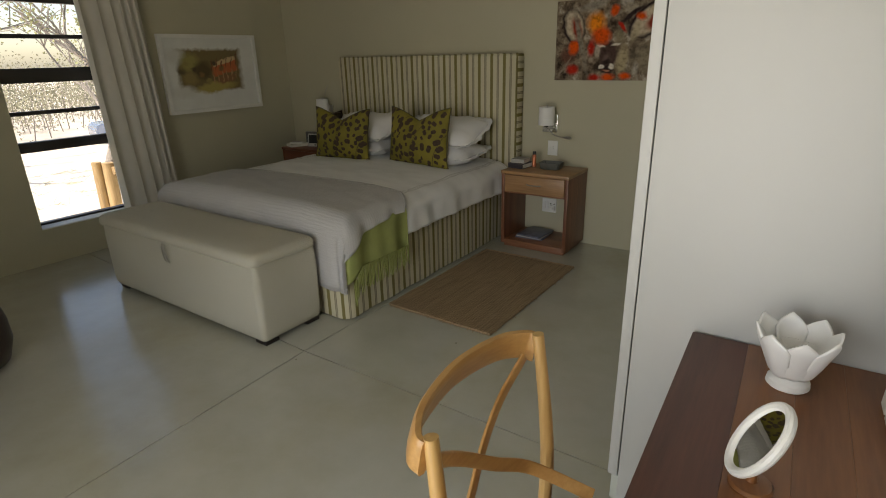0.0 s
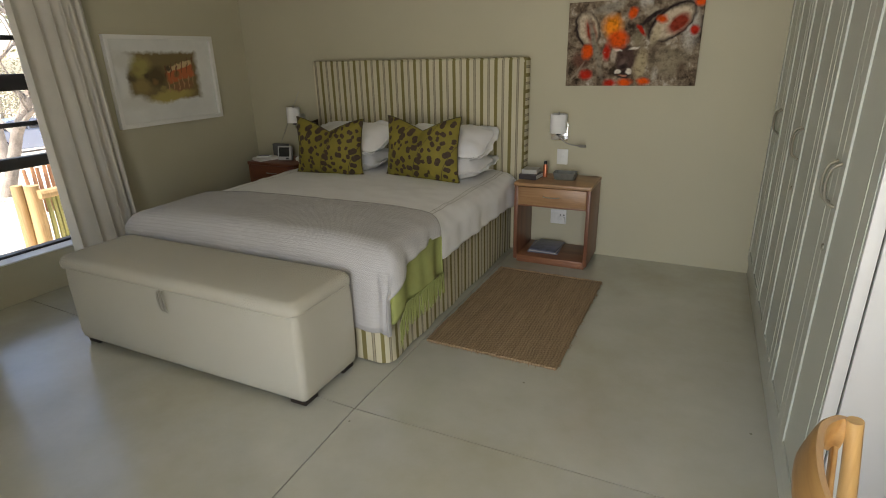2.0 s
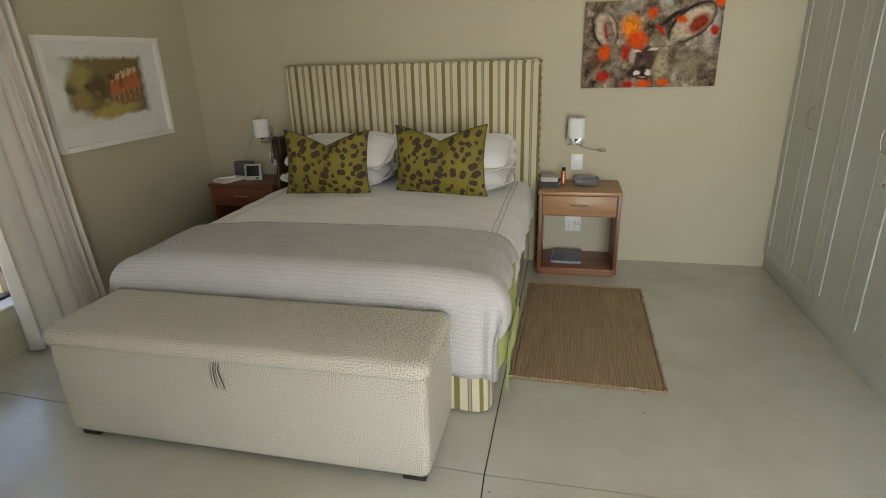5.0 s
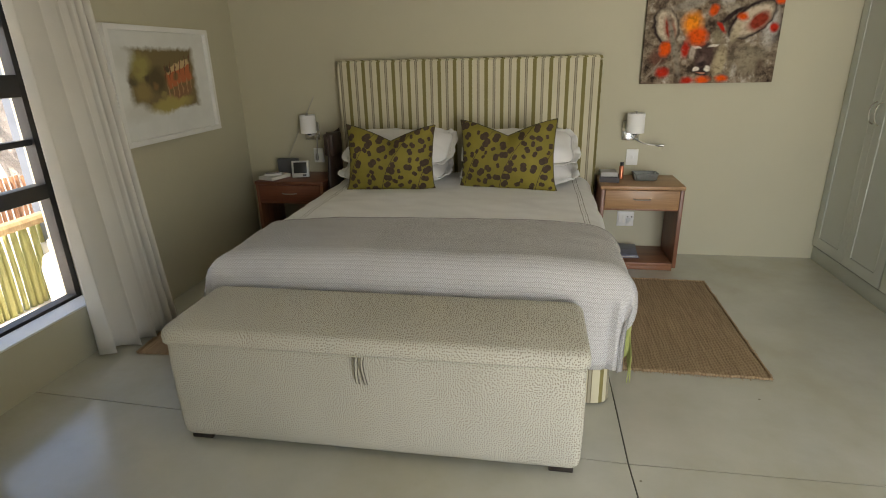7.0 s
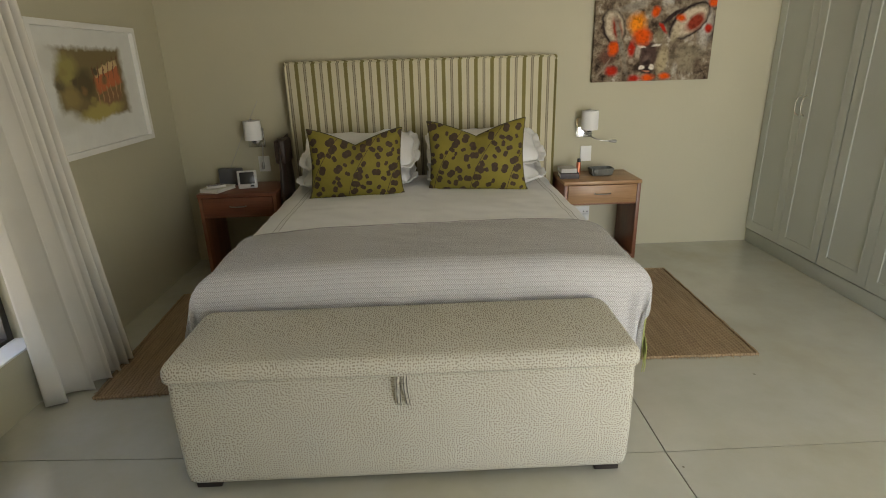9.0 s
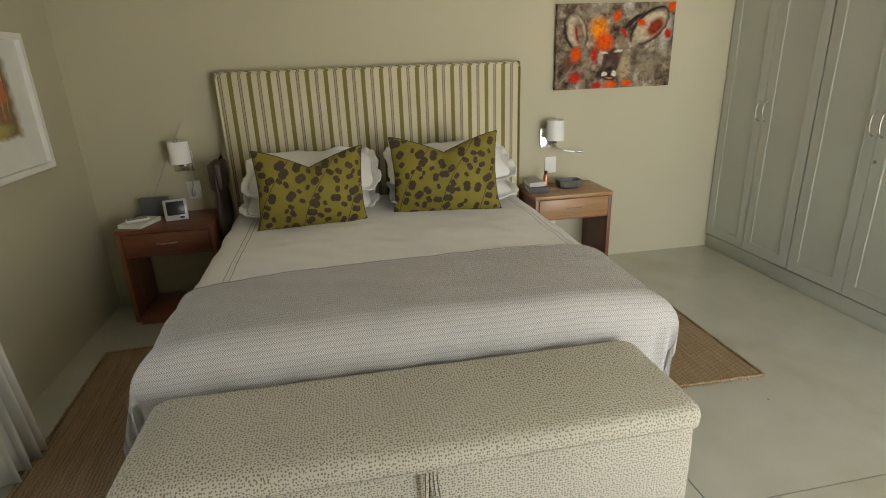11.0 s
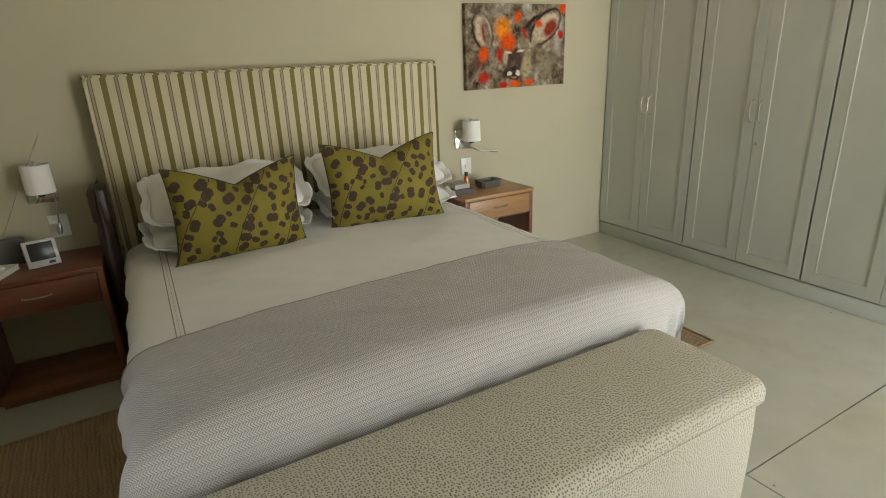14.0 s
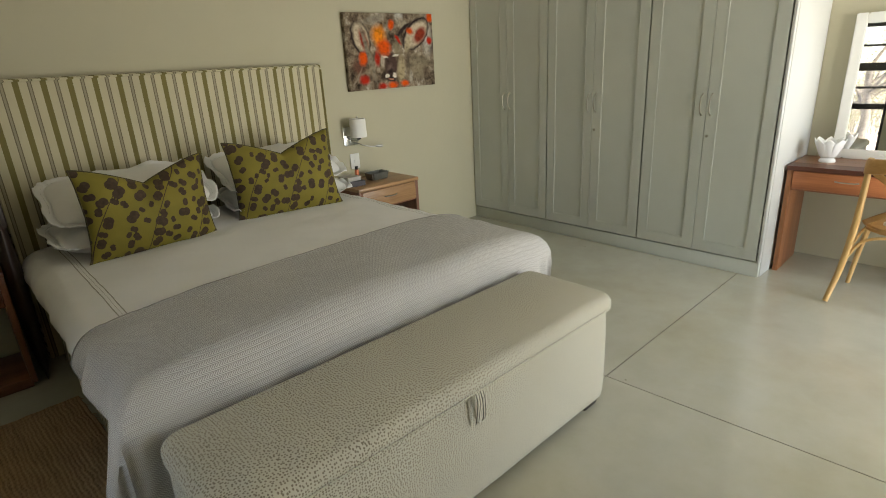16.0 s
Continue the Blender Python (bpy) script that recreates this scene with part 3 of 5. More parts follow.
def grid_sheet(place, nu, nv, uv=None):
    """A sheet of cloth: place(u, v) gives the point, u and v from 0 to 1; uv(u, v) its weave coordinates in metres."""
    bm = bmesh.new()
    vs = [[bm.verts.new(place(i / nu, j / nv)) for i in range(nu + 1)] for j in range(nv + 1)]
    lay = bm.loops.layers.uv.new("weave") if uv else None
    for j in range(nv):
        for i in range(nu):
            f = bm.faces.new((vs[j][i], vs[j][i + 1], vs[j + 1][i + 1], vs[j + 1][i]))
            if uv:
                for loop, (a, b) in zip(f.loops, ((i, j), (i + 1, j), (i + 1, j + 1), (i, j + 1))):
                    loop[lay].uv = uv(a / nu, b / nv)
    return bm


def thicken(ob, t, offset=0.0):
    mod = ob.modifiers.new("thickness", "SOLIDIFY")
    mod.thickness, mod.offset = t, offset
    return ob


def wob(x, y, z=0.0, s=1.0):
    return noise.noise(Vector((x * s, y * s, z * s)))


# ---------------------------------------------------------------- the room
XW, XE, YN, YS, ZC = -3.90, 1.20, 5.01, -0.35, 2.70
T = 0.24

floor = thing("floor", pose(0, 0, 0), "polished grey-green screed floor with sawn joints", "floor", kind="structure")
part("bed_under_joints", box(bmesh.new(), XW - T, XE + T, YS - T, YN + T, -0.20, -0.012), GAP, floor)
JX, JY, G = -1.163, 2.583, 0.0026
west, east, south = (XW - T, 2.715), (XE + T, 2.60), (-1.02, YS - T)
slabs = [
    [(XW - T, west[1] + G), (JX - G, JY + G), (JX - G, YN + T), (XW - T, YN + T)],
    [(JX + G, JY + G), (XE + T, east[1] + G), (XE + T, YN + T), (JX + G, YN + T)],
    [(XW - T, YS - T), (south[0] - G, YS - T), (JX - G, JY - G), (XW - T, west[1] - G)],
    [(south[0] + G, YS - T), (XE + T, YS - T), (XE + T, east[1] - G), (JX + G, JY - G)],
]
for outline in slabs:
    part("slab", prism(outline, -0.011, 0.0), FLOOR, floor, smooth=0)

setting("ceiling", box(bmesh.new(), XW - T, XE + T, YS - T, YN + T, ZC, ZC + 0.2), CEIL, "plain off-white painted ceiling")
setting("wall_north", box(bmesh.new(), XW - T, XE + T, YN, YN + T, 0, ZC), WALL, "plastered wall painted warm sage grey")
setting("wall_east", box(bmesh.new(), XE, XE + T, YS - T, YN, 0, ZC), WALL, "plastered wall painted warm sage grey")
WY0, WY1, WZ0, WZ1 = 2.44, 3.22, 0.27, 2.30
bm = bmesh.new()
box(bm, XW - T, XW, YS - T, WY0, 0, ZC)
box(bm, XW - T, XW, WY1, YN, 0, ZC)
box(bm, XW - T, XW, WY0, WY1, 0, WZ0)
box(bm, XW - T, XW, WY0, WY1, WZ1, ZC)
setting("wall_west", bm, WALL, "plastered wall painted warm sage grey with deep window reveal")
DX0, DX1, DZ1 = -0.9, 1.0, 2.1
bm = bmesh.new()
box(bm, XW, DX0, YS - T, YS, 0, ZC)
box(bm, DX1, XE, YS - T, YS, 0, ZC)
box(bm, DX0, DX1, YS - T, YS, DZ1, ZC)
setting("wall_south", bm, WALL, "plastered wall painted warm sage grey with wide doorway")


# window with dark aluminium louvre-height panes
def window(name, x, y0, y1, z0, z1):
    w = thing(name, pose(x, y0, 0), "tall dark bronze aluminium window with stacked horizontal panes", "window", kind="structure")
    wd = y1 - y0
    fr = bmesh.new()
    box(fr, -0.03, 0.03, 0, 0.035, z0, z1)
    box(fr, -0.03, 0.03, wd - 0.035, wd, z0, z1)
    box(fr, -0.03, 0.03, 0.035, wd - 0.035, z0, z0 + 0.022)
    box(fr, -0.03, 0.03, 0.035, wd - 0.035, z1 - 0.04, z1)
    part("window_frame", fr, FRAME, w, smooth=0)
    for a, b, d in ((0.843, 0.919, 0.034), (1.347, 1.452, 0.034), (1.909, 2.005, 0.034)):
        part("transom", bevelled(-d, d, 0.036, wd - 0.036, a, b, 0.004), FRAME, w)
    for zc in (1.13, 1.675):
        part("glazing_bar", bevelled(-0.018, 0.018, 0.036, wd - 0.036, zc - 0.015, zc + 0.015, 0.003), FRAME, w)
    for a, b in ((z0 + 0.022, 0.843), (0.919, 1.115), (1.145, 1.347), (1.452, 1.66), (1.69, 1.909), (2.005, z1 - 0.04)):
        p = part("pane", box(bmesh.new(), -0.003, 0.003, 0.034, wd - 0.034, a - 0.002, b + 0.002), GLASS, w, smooth=0)
        p.visible_shadow = False
    return w


window("window_1", -4.055, WY0 + 0.004, WY1 - 0.004, WZ0 + 0.004, WZ1 - 0.004)
setting("window_sill", bevelled(-4.02, XW + 0.004, WY0 + 0.002, WY1 - 0.002, WZ0 + 0.001, WZ0 + 0.012, 0.004), WHITE_PAINT, "painted plaster sill under the window")

# glazed doorway behind the walker: dark frame round an open leaf
dw = thing("door_1", pose(0, YS - 0.12, 0), "wide sliding door frame of dark bronze aluminium", "door", kind="structure")
fr = bmesh.new()
box(fr, DX0, DX0 + 0.06, -0.04, 0.04, 0.0, DZ1)
box(fr, DX1 - 0.06, DX1, -0.04, 0.04, 0.0, DZ1)
box(fr, DX0 + 0.06, DX1 - 0.06, -0.04, 0.04, DZ1 - 0.06, DZ1)
part("door_frame", fr, FRAME, dw, smooth=0)


# ---------------------------------------------------------------- wardrobe
def bow_handle(length, reach, r=0.0045):
    """A bow handle along z that stands off towards -x."""
    h = length / 2
    pts = curve_points([(0, 0, -h), (-reach * 0.75, 0, -h * 0.72), (-reach, 0, 0), (-reach * 0.75, 0, h * 0.72), (0, 0, h)], 6)
    return tube(pts, [r * (1.5 if i in (0, len(pts) - 1) else 1.0) for i in range(len(pts))], 8)


def wardrobe():
    w = thing("wardrobe", pose(0.505, 2.467, 0), "sage grey built-in wardrobe with six framed doors", "wardrobe")
    depth, length, top = XE - 0.003 - 0.505, YN - 0.003 - 2.467, ZC - 0.003
    part("carcass", box(bmesh.new(), 0.026, depth, 0.02, length, 0.105, top), GAP, w, smooth=0)
    part("plinth", bevelled(0.012, 0.06, 0.005, length - 0.002, 0.0, 0.100, 0.003), WARD, w)
    part("end_strip", bevelled(0.0, 0.032, 0.0, 0.018, 0.102, top, 0.003), PANEL, w, "pale painted edge strip")
    part("end_panel", bevelled(0.036, depth, -0.002, 0.016, 0.0, top, 0.003), PANEL, w, "smooth white painted end panel")
    n = 6
    step = (length - 0.022) / n
    for k in range(n):
        y0 = 0.020 + k * step + (0.0060 if k % 2 == 0 else 0.0018)
        y1 = 0.020 + (k + 1) * step - (0.0018 if k % 2 == 0 else 0.0060)
        z0, z1, s = 0.112, top - 0.02, 0.068
        bm = bmesh.new()
        box(bm, 0.0, 0.022, y0, y0 + s, z0, z1)
        box(bm, 0.0, 0.022, y1 - s, y1, z0, z1)
        box(bm, 0.0, 0.022, y0 + s, y1 - s, z0, z0 + s)
        box(bm, 0.0, 0.022, y0 + s, y1 - s, z1 - s, z1)
        door = part("door", bm, WARD, w, smooth=0)
        pn = bmesh.new()
        box(pn, 0.005, 0.020, y0 + s, y1 - s, z0 + s, z1 - s)
        part("door_panel", pn, WARD, door, smooth=0)
        md = bmesh.new()
        b = 0.007
        for a0, a1, c0, c1 in ((y0 + s, y0 + s + b, z0 + s, z1 - s), (y1 - s - b, y1 - s, z0 + s, z1 - s), (y0 + s + b, y1 - s - b, z0 + s, z0 + s + b), (y0 + s + b, y1 - s - b, z1 - s - b, z1 - s)):
            box(md, -0.0010, 0.0046, a0, a1, c0, c1)
        bmesh.ops.bevel(md, geom=[e for e in md.edges if all(v.co.x < 0 for v in e.verts)], offset=0.002, segments=2, affect="EDGES")
        part("moulding", md, WARD, door)
        hy = y1 - 0.028 if k % 2 == 0 else y0 + 0.028
        hd = part("handle", bow_handle(0.135, 0.032), DULL, door, "brushed bow handle")
        hd.location = (0.0, hy, 1.10)
        if k % 2 == 0 and k < 4:
            lk = part("lock", lathe([(0.010, 0.0), (0.010, 0.004), (0.007, 0.006)], 16), DULL, door, "small round lock")
            lk.matrix_local = pose(0.0, y1 - 0.02, 0.90, 0, -90, 0)
    return w


wardrobe()


# ---------------------------------------------------------------- bed and bedding
def bed():
    b = thing("bed", pose(-2.068, 3.93, 0), "striped olive and cream upholstered bed with tall headboard", "bed")
    hb = part("headboard", bevelled(-0.965, 0.965, 0.968, 1.072, 0.0, 1.477, 0.016, 3), STRIPE_BORDERED, b)
    e = 0.010
    pts = [(-0.965 + e, 0.966, 0.02), (-0.965 + e, 0.966, 1.44), (-0.965 + 0.03, 0.966, 1.477 - e), (0.965 - 0.03, 0.966, 1.477 - e), (0.965 - e, 0.966, 1.44), (0.965 - e, 0.966, 0.02)]
    part("piping", tube(pts, 0.006, 8), STRIPE, hb)

    # base with softly rounded corners and a gathered valance
    def skirt(z0, z1, grow):
        out = []
        r, x1, y0, y1 = 0.06, 0.858 + grow, -0.965 - grow, 0.962
        out += [(-x1, y1), (-x1, y0 + r)]
        out += [(-x1 + r - r * math.cos(radians(a)), y0 + r - r * math.sin(radians(a))) for a in (15, 30, 45, 60, 75, 90)]
        out += [(x1 - r + r * math.sin(radians(a)), y0 + r - r * math.cos(radians(a))) for a in (0, 15, 30, 45, 60, 75, 90)]
        out += [(x1, y1)]
        return prism(out, z0, z1)

    part("base", skirt(0.03, 0.42, 0.0), STRIPE, b, smooth=40)
    # valance: a wavy skin just outside the base
    def valance(u, v):
        r, x1, y0, y1 = 0.06, 0.866, -0.973, 0.94
        side = y1 - y0 - r
        arc, front = r * math.pi / 2, 2 * (x1 - r)
        total = 2 * side + 2 * arc + front
        s = u * total
        if s < side:
            p, nrm = (-x1, y1 - s), (-1, 0)
        elif s < side + arc:
            a = (s - side) / r
            nrm = (-math.cos(a), -math.sin(a))
            p = (-x1 + r + r * nrm[0], y0 + r + r * nrm[1])
        elif s < side + arc + front:
            p, nrm = (-x1 + r + s - side - arc, y0), (0, -1)
        elif s < side + 2 * arc + front:
            a = (s - side - arc - front) / r
            nrm = (math.sin(a), -math.cos(a))
            p = (x1 - r + r * nrm[0], y0 + r + r * nrm[1])
        else:
            p, nrm = (x1, y0 + r + s - side - 2 * arc - front), (1, 0)
        z = 0.008 + v * 0.40
        w = (1 - v) * (0.006 * math.sin(s * 13 + 2 * math.sin(s * 3.1)) + 0.005 * wob(s, 3.3, 0, 2.5)) + 0.006
        w += 0.030 * (1 - v) if s < side else 0.0
        return (p[0] + nrm[0] * w, p[1] + nrm[1] * w, z)

    part("valance", grid_sheet(valance, 220, 6), STRIPE, b, "striped cotton valance down to the floor", 60)
    part("mattress", bevelled(-0.858, 0.858, -0.955, 0.955, 0.425, 0.60, 0.05, 3), WHITE, b)
    return b


bed()
BX, BY = -2.06, 3.93


def lerp_table(table, y):
    """Straight lines between (place, value) pairs in rising order."""
    if y <= table[0][0]:
        return table[0][1]
    for (a, p), (b, q) in zip(table, table[1:]):
        if y <= b:
            return p + (q - p) * (y - a) / (b - a)
    return table[-1][1]


def drape(xl, xr, y0, y1, ztop, left, right, foot, r=0.08, puff=0.0, folds=0.012, seed=0.0, head_shift=0.0, sag=0.0, corner=0.0, rumple=0.006):
    """A cloth laid over the bed from y1 at the head to y0 at the foot. left and right: (y, hanging length) tables; foot: length over the end."""
    arc = r * math.pi / 2
    n_top, n_side, n_len, n_foot = 44, 16, 70, 14 if foot > 0 else 0

    def across(a, y):
        # a from -1 - to 1 +; the sheet's x and drop
        half = (xr - xl) / 2 - r
        mid = (xl + xr) / 2
        if abs(a) <= 1:
            return mid + a * half, 0.0, a * half
        hang = lerp_table(right if a > 0 else left, y)
        s = (abs(a) - 1) * hang
        sg = 1 if a > 0 else -1
        ripple = folds * (math.sin(y * 17 + 3 * wob(y, seed, 0, 2.0) + seed) + 0.6 * math.sin(y * 37 + seed * 2))
        if s < arc:
            t = s / r
            return mid + sg * (half + r * math.sin(t) + 0.7 * ripple * (s / arc) ** 2), r * (1 - math.cos(t)), sg * (half + s)
        d = s - arc
        wave = ripple * (0.7 + 0.3 * min(1, d / 0.15))
        slope = 0.03 if sg > 0 else -0.32 + 0.6 * max(0.0, min(1.0, (3.17 - y) / 0.2))
        return mid + sg * (half + r + wave + slope * d), r + d, sg * (half + s)

    cols = [-2 + i / n_side for i in range(n_side)] + [-1 + 2 * i / n_top for i in range(n_top)] + [1 + i / n_side for i in range(n_side + 1)]
    rows = [(1, j / n_foot) for j in range(n_foot, 0, -1)] if n_foot else []
    rows += [(0, j / n_len) for j in range(n_len + 1)]
    bm = bmesh.new()
    lay = bm.loops.layers.uv.new("weave")
    grid, uvs = [], []
    for kind, q in rows:
        line, ul = [], []
        for a in cols:
            if kind:
                s = q * foot
                if s < arc:
                    y, dz = y0 + r - r * math.sin(s / r), r * (1 - math.cos(s / r))
                else:
                    y, dz = y0 + folds * 0.5 * math.sin(a * 23 + seed), r + s - arc
                yy, vv = min(y0 + r, y), y0 + r - s
            else:
                yy = y0 + r + q * (y1 - y0 - r)
                y, dz, vv = yy + head_shift * max(-1, min(1, a)) * q, 0.0, yy
                y -= corner * max(0.0, (a - 0.72) / 1.28) ** 1.15 * q
            x, dx, uu = across(a, yy)
            if kind and abs(a) > 1:
                x -= (0.065 if a > 0 else 0.0) * min(1.0, dz / 0.25) * (abs(a) - 1)
            drop = (dx ** 4 + dz ** 4) ** 0.25
            crown = puff * (1 - min(1, abs(a)) ** 4) * (1 if not kind else 1 - q)
            z = ztop - drop + crown - sag * max(0, abs(a) - 0.6) * (1 if abs(a) <= 1 else 0.4 / max(0.4, abs(a) - 0.6))
            z += rumple * wob(x + seed, y, 0, 4.0) + 0.5 * rumple * wob(x + 2 * y, y - x + seed, 0, 6.0) + 0.003 * wob(x, y + seed, 0, 11.0)
            out = 0.010 * wob(x + 7 + seed, y, z, 5.0)
            line.append(bm.verts.new((x - BX + (out if abs(a) > 1.3 else 0), y - BY, max(z, 0.012))))
            ul.append((uu, vv))
        grid.append(line)
        uvs.append(ul)
    for j in range(len(grid) - 1):
        for i in range(len(cols) - 1):
            f = bm.faces.new((grid[j][i], grid[j][i + 1], grid[j + 1][i + 1], grid[j + 1][i]))
            for loop, (a, b) in zip(f.loops, ((i, j), (i + 1, j), (i + 1, j + 1), (i, j + 1))):
                loop[lay].uv = uvs[b][a]
    return bm, [v.co.copy() for v in grid[-1]]


def cloth(name, made, material, label, category, thick):
    bm, hem = made
    ob = thing(name, pose(BX, BY, 0), label, category)
    thicken(part("sheet", bm, material, ob, smooth=80), thick, -1.0)
    part("hem", tube(hem, 0.0035, 6), material, ob, smooth=60)
    return ob


cloth("duvet", drape(-3.032, -1.140, 2.965, 4.84, 0.632, [(2.96, 0.37), (3.15, 0.31), (3.5, 0.285), (4.8, 0.255)], [(2.96, 0.31), (3.4, 0.285), (3.95, 0.285), (4.4, 0.28), (4.84, 0.29)], 0.25, 0.11, 0.024, 0.007, 1.7, rumple=0.009),
      DUVET, "white cotton duvet with triple stitched border, tucked over bed", "duvet", 0.02)
cloth("green_throw", drape(-3.036, -1.134, 2.94, 3.475, 0.641, [(2.93, 0.44), (3.05, 0.36), (3.2, 0.24), (3.475, 0.21)], [(2.93, 0.46), (3.0, 0.40), (3.06, 0.38), (3.475, 0.38)], 0.34, 0.115, 0.024, 0.010, 1.7, rumple=0.008),
      GREEN, "lime green wool throw hanging over the bed's side", "throw", 0.005)
cloth("grey_throw", drape(-3.044, -1.124, 2.925, 3.545, 0.650, [(2.92, 0.38), (3.0, 0.34), (3.15, 0.275), (3.4, 0.25), (3.71, 0.235)], [(2.925, 0.31), (3.0, 0.24), (3.05, 0.20), (3.2, 0.17), (3.43, 0.155), (3.71, 0.145)], 0.52, 0.12, 0.025, 0.017, 1.7, 0.04, 0.0, 0.15, 0.005),
      THROW, "grey and white herringbone throw across the bed's foot", "throw", 0.006)
# fringe of the green throw, on both sides
fr = bmesh.new()
rng = random.Random(5)
for sx, z_hem, count in ((-1.118, 0.335, 68), (-3.013, 0.33, 16)):
    for k in range(count):
        y = 2.95 + k * 0.0076 + rng.uniform(-0.003, 0.003)
        z_hem = (0.335 if count > 20 else 0.32) - 1.1 * max(0.0, 3.03 - y)
        ln = rng.uniform(0.10, 0.14)
        dx, dy = rng.uniform(-0.008, 0.008), rng.uniform(-0.012, 0.012)
        tube([(sx, y, z_hem + 0.008), (sx + dx * 0.4, y + dy * 0.5, z_hem - ln * 0.5), (sx + dx, y + dy, z_hem - ln)], [0.0034, 0.0032, 0.0020], 4, fr)
tagged(finish("throw_fringe", fr, GREEN, 60), "knotted lime green wool fringe of the throw", "fringe", kind="stuff")


def cushion_bm(w, h, t, notch=0.0, n=26, slack=0.0, soft=0.0):
    """A stuffed cushion: width along x, height along z from 0, belly along y."""
    bm = bmesh.new()
    front, back = {}, {}

    def spot(u, v, side):
        au, av = abs(u), abs(v)
        pinch = 0.022
        x = u * w / 2 * (1 - pinch * (1 - v * v)) * (1 + 0.03 * au * av)
        z = h / 2 + v * h / 2 * (1 - pinch * (1 - u * u)) * (1 + 0.03 * au * av)
        if notch and v > 0:
            k = notch * v ** 1.5 * (1 - abs(u)) ** 1.35
            z -= k
        belly = max(0.0, (1 - au ** 2.6)) ** 0.55 * max(0.0, (1 - av ** 2.6)) ** 0.55
        if notch and v > 0:
            belly *= 1 - 0.55 * v * math.exp(-((u / 0.22) ** 2))
        y = side * t / 2 * belly + 0.006 * wob(x * 9, z * 9, side)
        x *= 1 - soft * av ** 5
        z = h / 2 + (z - h / 2) * (1 - soft * au ** 5)
        if slack:
            # ears at the corners, and pulls that run from them into the belly
            ear = (au * av) ** 6
            x += math.copysign((0.022 if v < 0 else 0.006) * ear, u) if notch else 0.0
            z -= 0.006 * ear if v < 0 and notch else 0.0
            y += slack * ((0.010 if notch else 0.022) * belly * wob(u * 2.2, v * 2.2, side * 3 + w) + 0.006 * au * av * math.sin(9 * (au - av) + 4 * u) * belly ** 0.5)
        return (x, y, z)

    for j in range(n + 1):
        for i in range(n + 1):
            u, v = -1 + 2 * i / n, -1 + 2 * j / n
            u, v = math.sin(u * math.pi / 2), math.sin(v * math.pi / 2)
            front[i, j] = bm.verts.new(spot(u, v, -1))
            back[i, j] = front[i, j] if i in (0, n) or j in (0, n) else bm.verts.new(spot(u, v, 1))
    for j in range(n):
        for i in range(n):
            bm.faces.new((front[i, j], front[i + 1, j], front[i + 1, j + 1], front[i, j + 1]))
            bm.faces.new((back[i, j], back[i, j + 1], back[i + 1, j + 1], back[i + 1, j]))
    rim = [front[i, 0].co.copy() for i in range(n)] + [front[n, j].co.copy() for j in range(n)] + [front[i, n].co.copy() for i in range(n, 0, -1)] + [front[0, j].co.copy() for j in range(n, -1, -1)]
    return bm, rim


def cushion(m, w, h, shift, label):
    c = thing("cushion", m, label, "cushion", "printed cushions on the bed")
    bm, rim = cushion_bm(w, h, 0.19, 0.095, n=96, slack=1.0)
    print_leaves(part("cover", bm, LEAF, c, smooth=70).data, shift, 23)
    part("piping", tube(rim, 0.0045, 6), PIPING, c, "dark olive piped edge", 60)
    return c


cushion(pose(-2.505, 4.315, 0.640, -6, 1, 4), 0.565, 0.425, 0.06, "olive cushion with brown leaf print leaning on pillows")
cushion(pose(-1.728, 4.375, 0.640, -9, -1, -6), 0.605, 0.45, 0.05, "olive cushion with brown leaf print and dented top")


def pillow(m, w, h, t, label):
    bm, rim = cushion_bm(w, h, t, n=40, slack=0.6, soft=0.10)
    p = thing("pillow", m, label, "pillow", "white pillows on the bed")
    part("case", bm, WHITE, p, smooth=70)
    fl = bmesh.new()
    rim, rings = rim[:-1], [[], [], [], []]
    count = len(rim)
    for k, q in enumerate(rim):
        a, c = rim[k - 3], rim[(k + 3) % count]
        d = Vector((c.z - a.z, 0, a.x - c.x)).normalized()
        if d.dot(Vector((q.x, 0, q.z - h / 2))) < 0:
            d = -d
        for j, ring in enumerate(rings):
            f = j / 3
            wave = f * (0.024 * wob(k * 0.19, t * 70 + m.translation.x, 0) + 0.010 * wob(k * 0.43, 4.0, m.translation.x))
            reach = (0.042 + 0.014 * wob(k * 0.12, 9.0, m.translation.y * 5)) * f
            ring.append(fl.verts.new((q.x + d.x * reach, q.y + wave - 0.014 * f * f, q.z + d.z * reach)))
    for lo, hi in zip(rings, rings[1:]):
        for k in range(count):
            j = (k + 1) % count
            fl.faces.new((lo[k], lo[j], hi[j], hi[k]))
    stitch = [v.co.copy() for v in rings[1]]
    edge = thicken(part("flange", fl, WHITE, p, "soft flat hem with fine grey stitching", 70), 0.004)
    part("stitching", tube(stitch + stitch[:1], 0.0024, 5), BOOKGREY, edge, "fine grey stitch line", 70)
    return p


for xc, turn in ((-2.52, 2), (-1.66, -2)):
    pillow(pose(xc, 4.40, 0.705, -84, 0, turn), 0.72, 0.40, 0.19, "plump white cotton pillow lying flat under another")
    pillow(pose(xc + 0.01, 4.45, 0.805, -68, 0, -turn), 0.72, 0.40, 0.19, "plump white cotton pillow propped against the headboard")


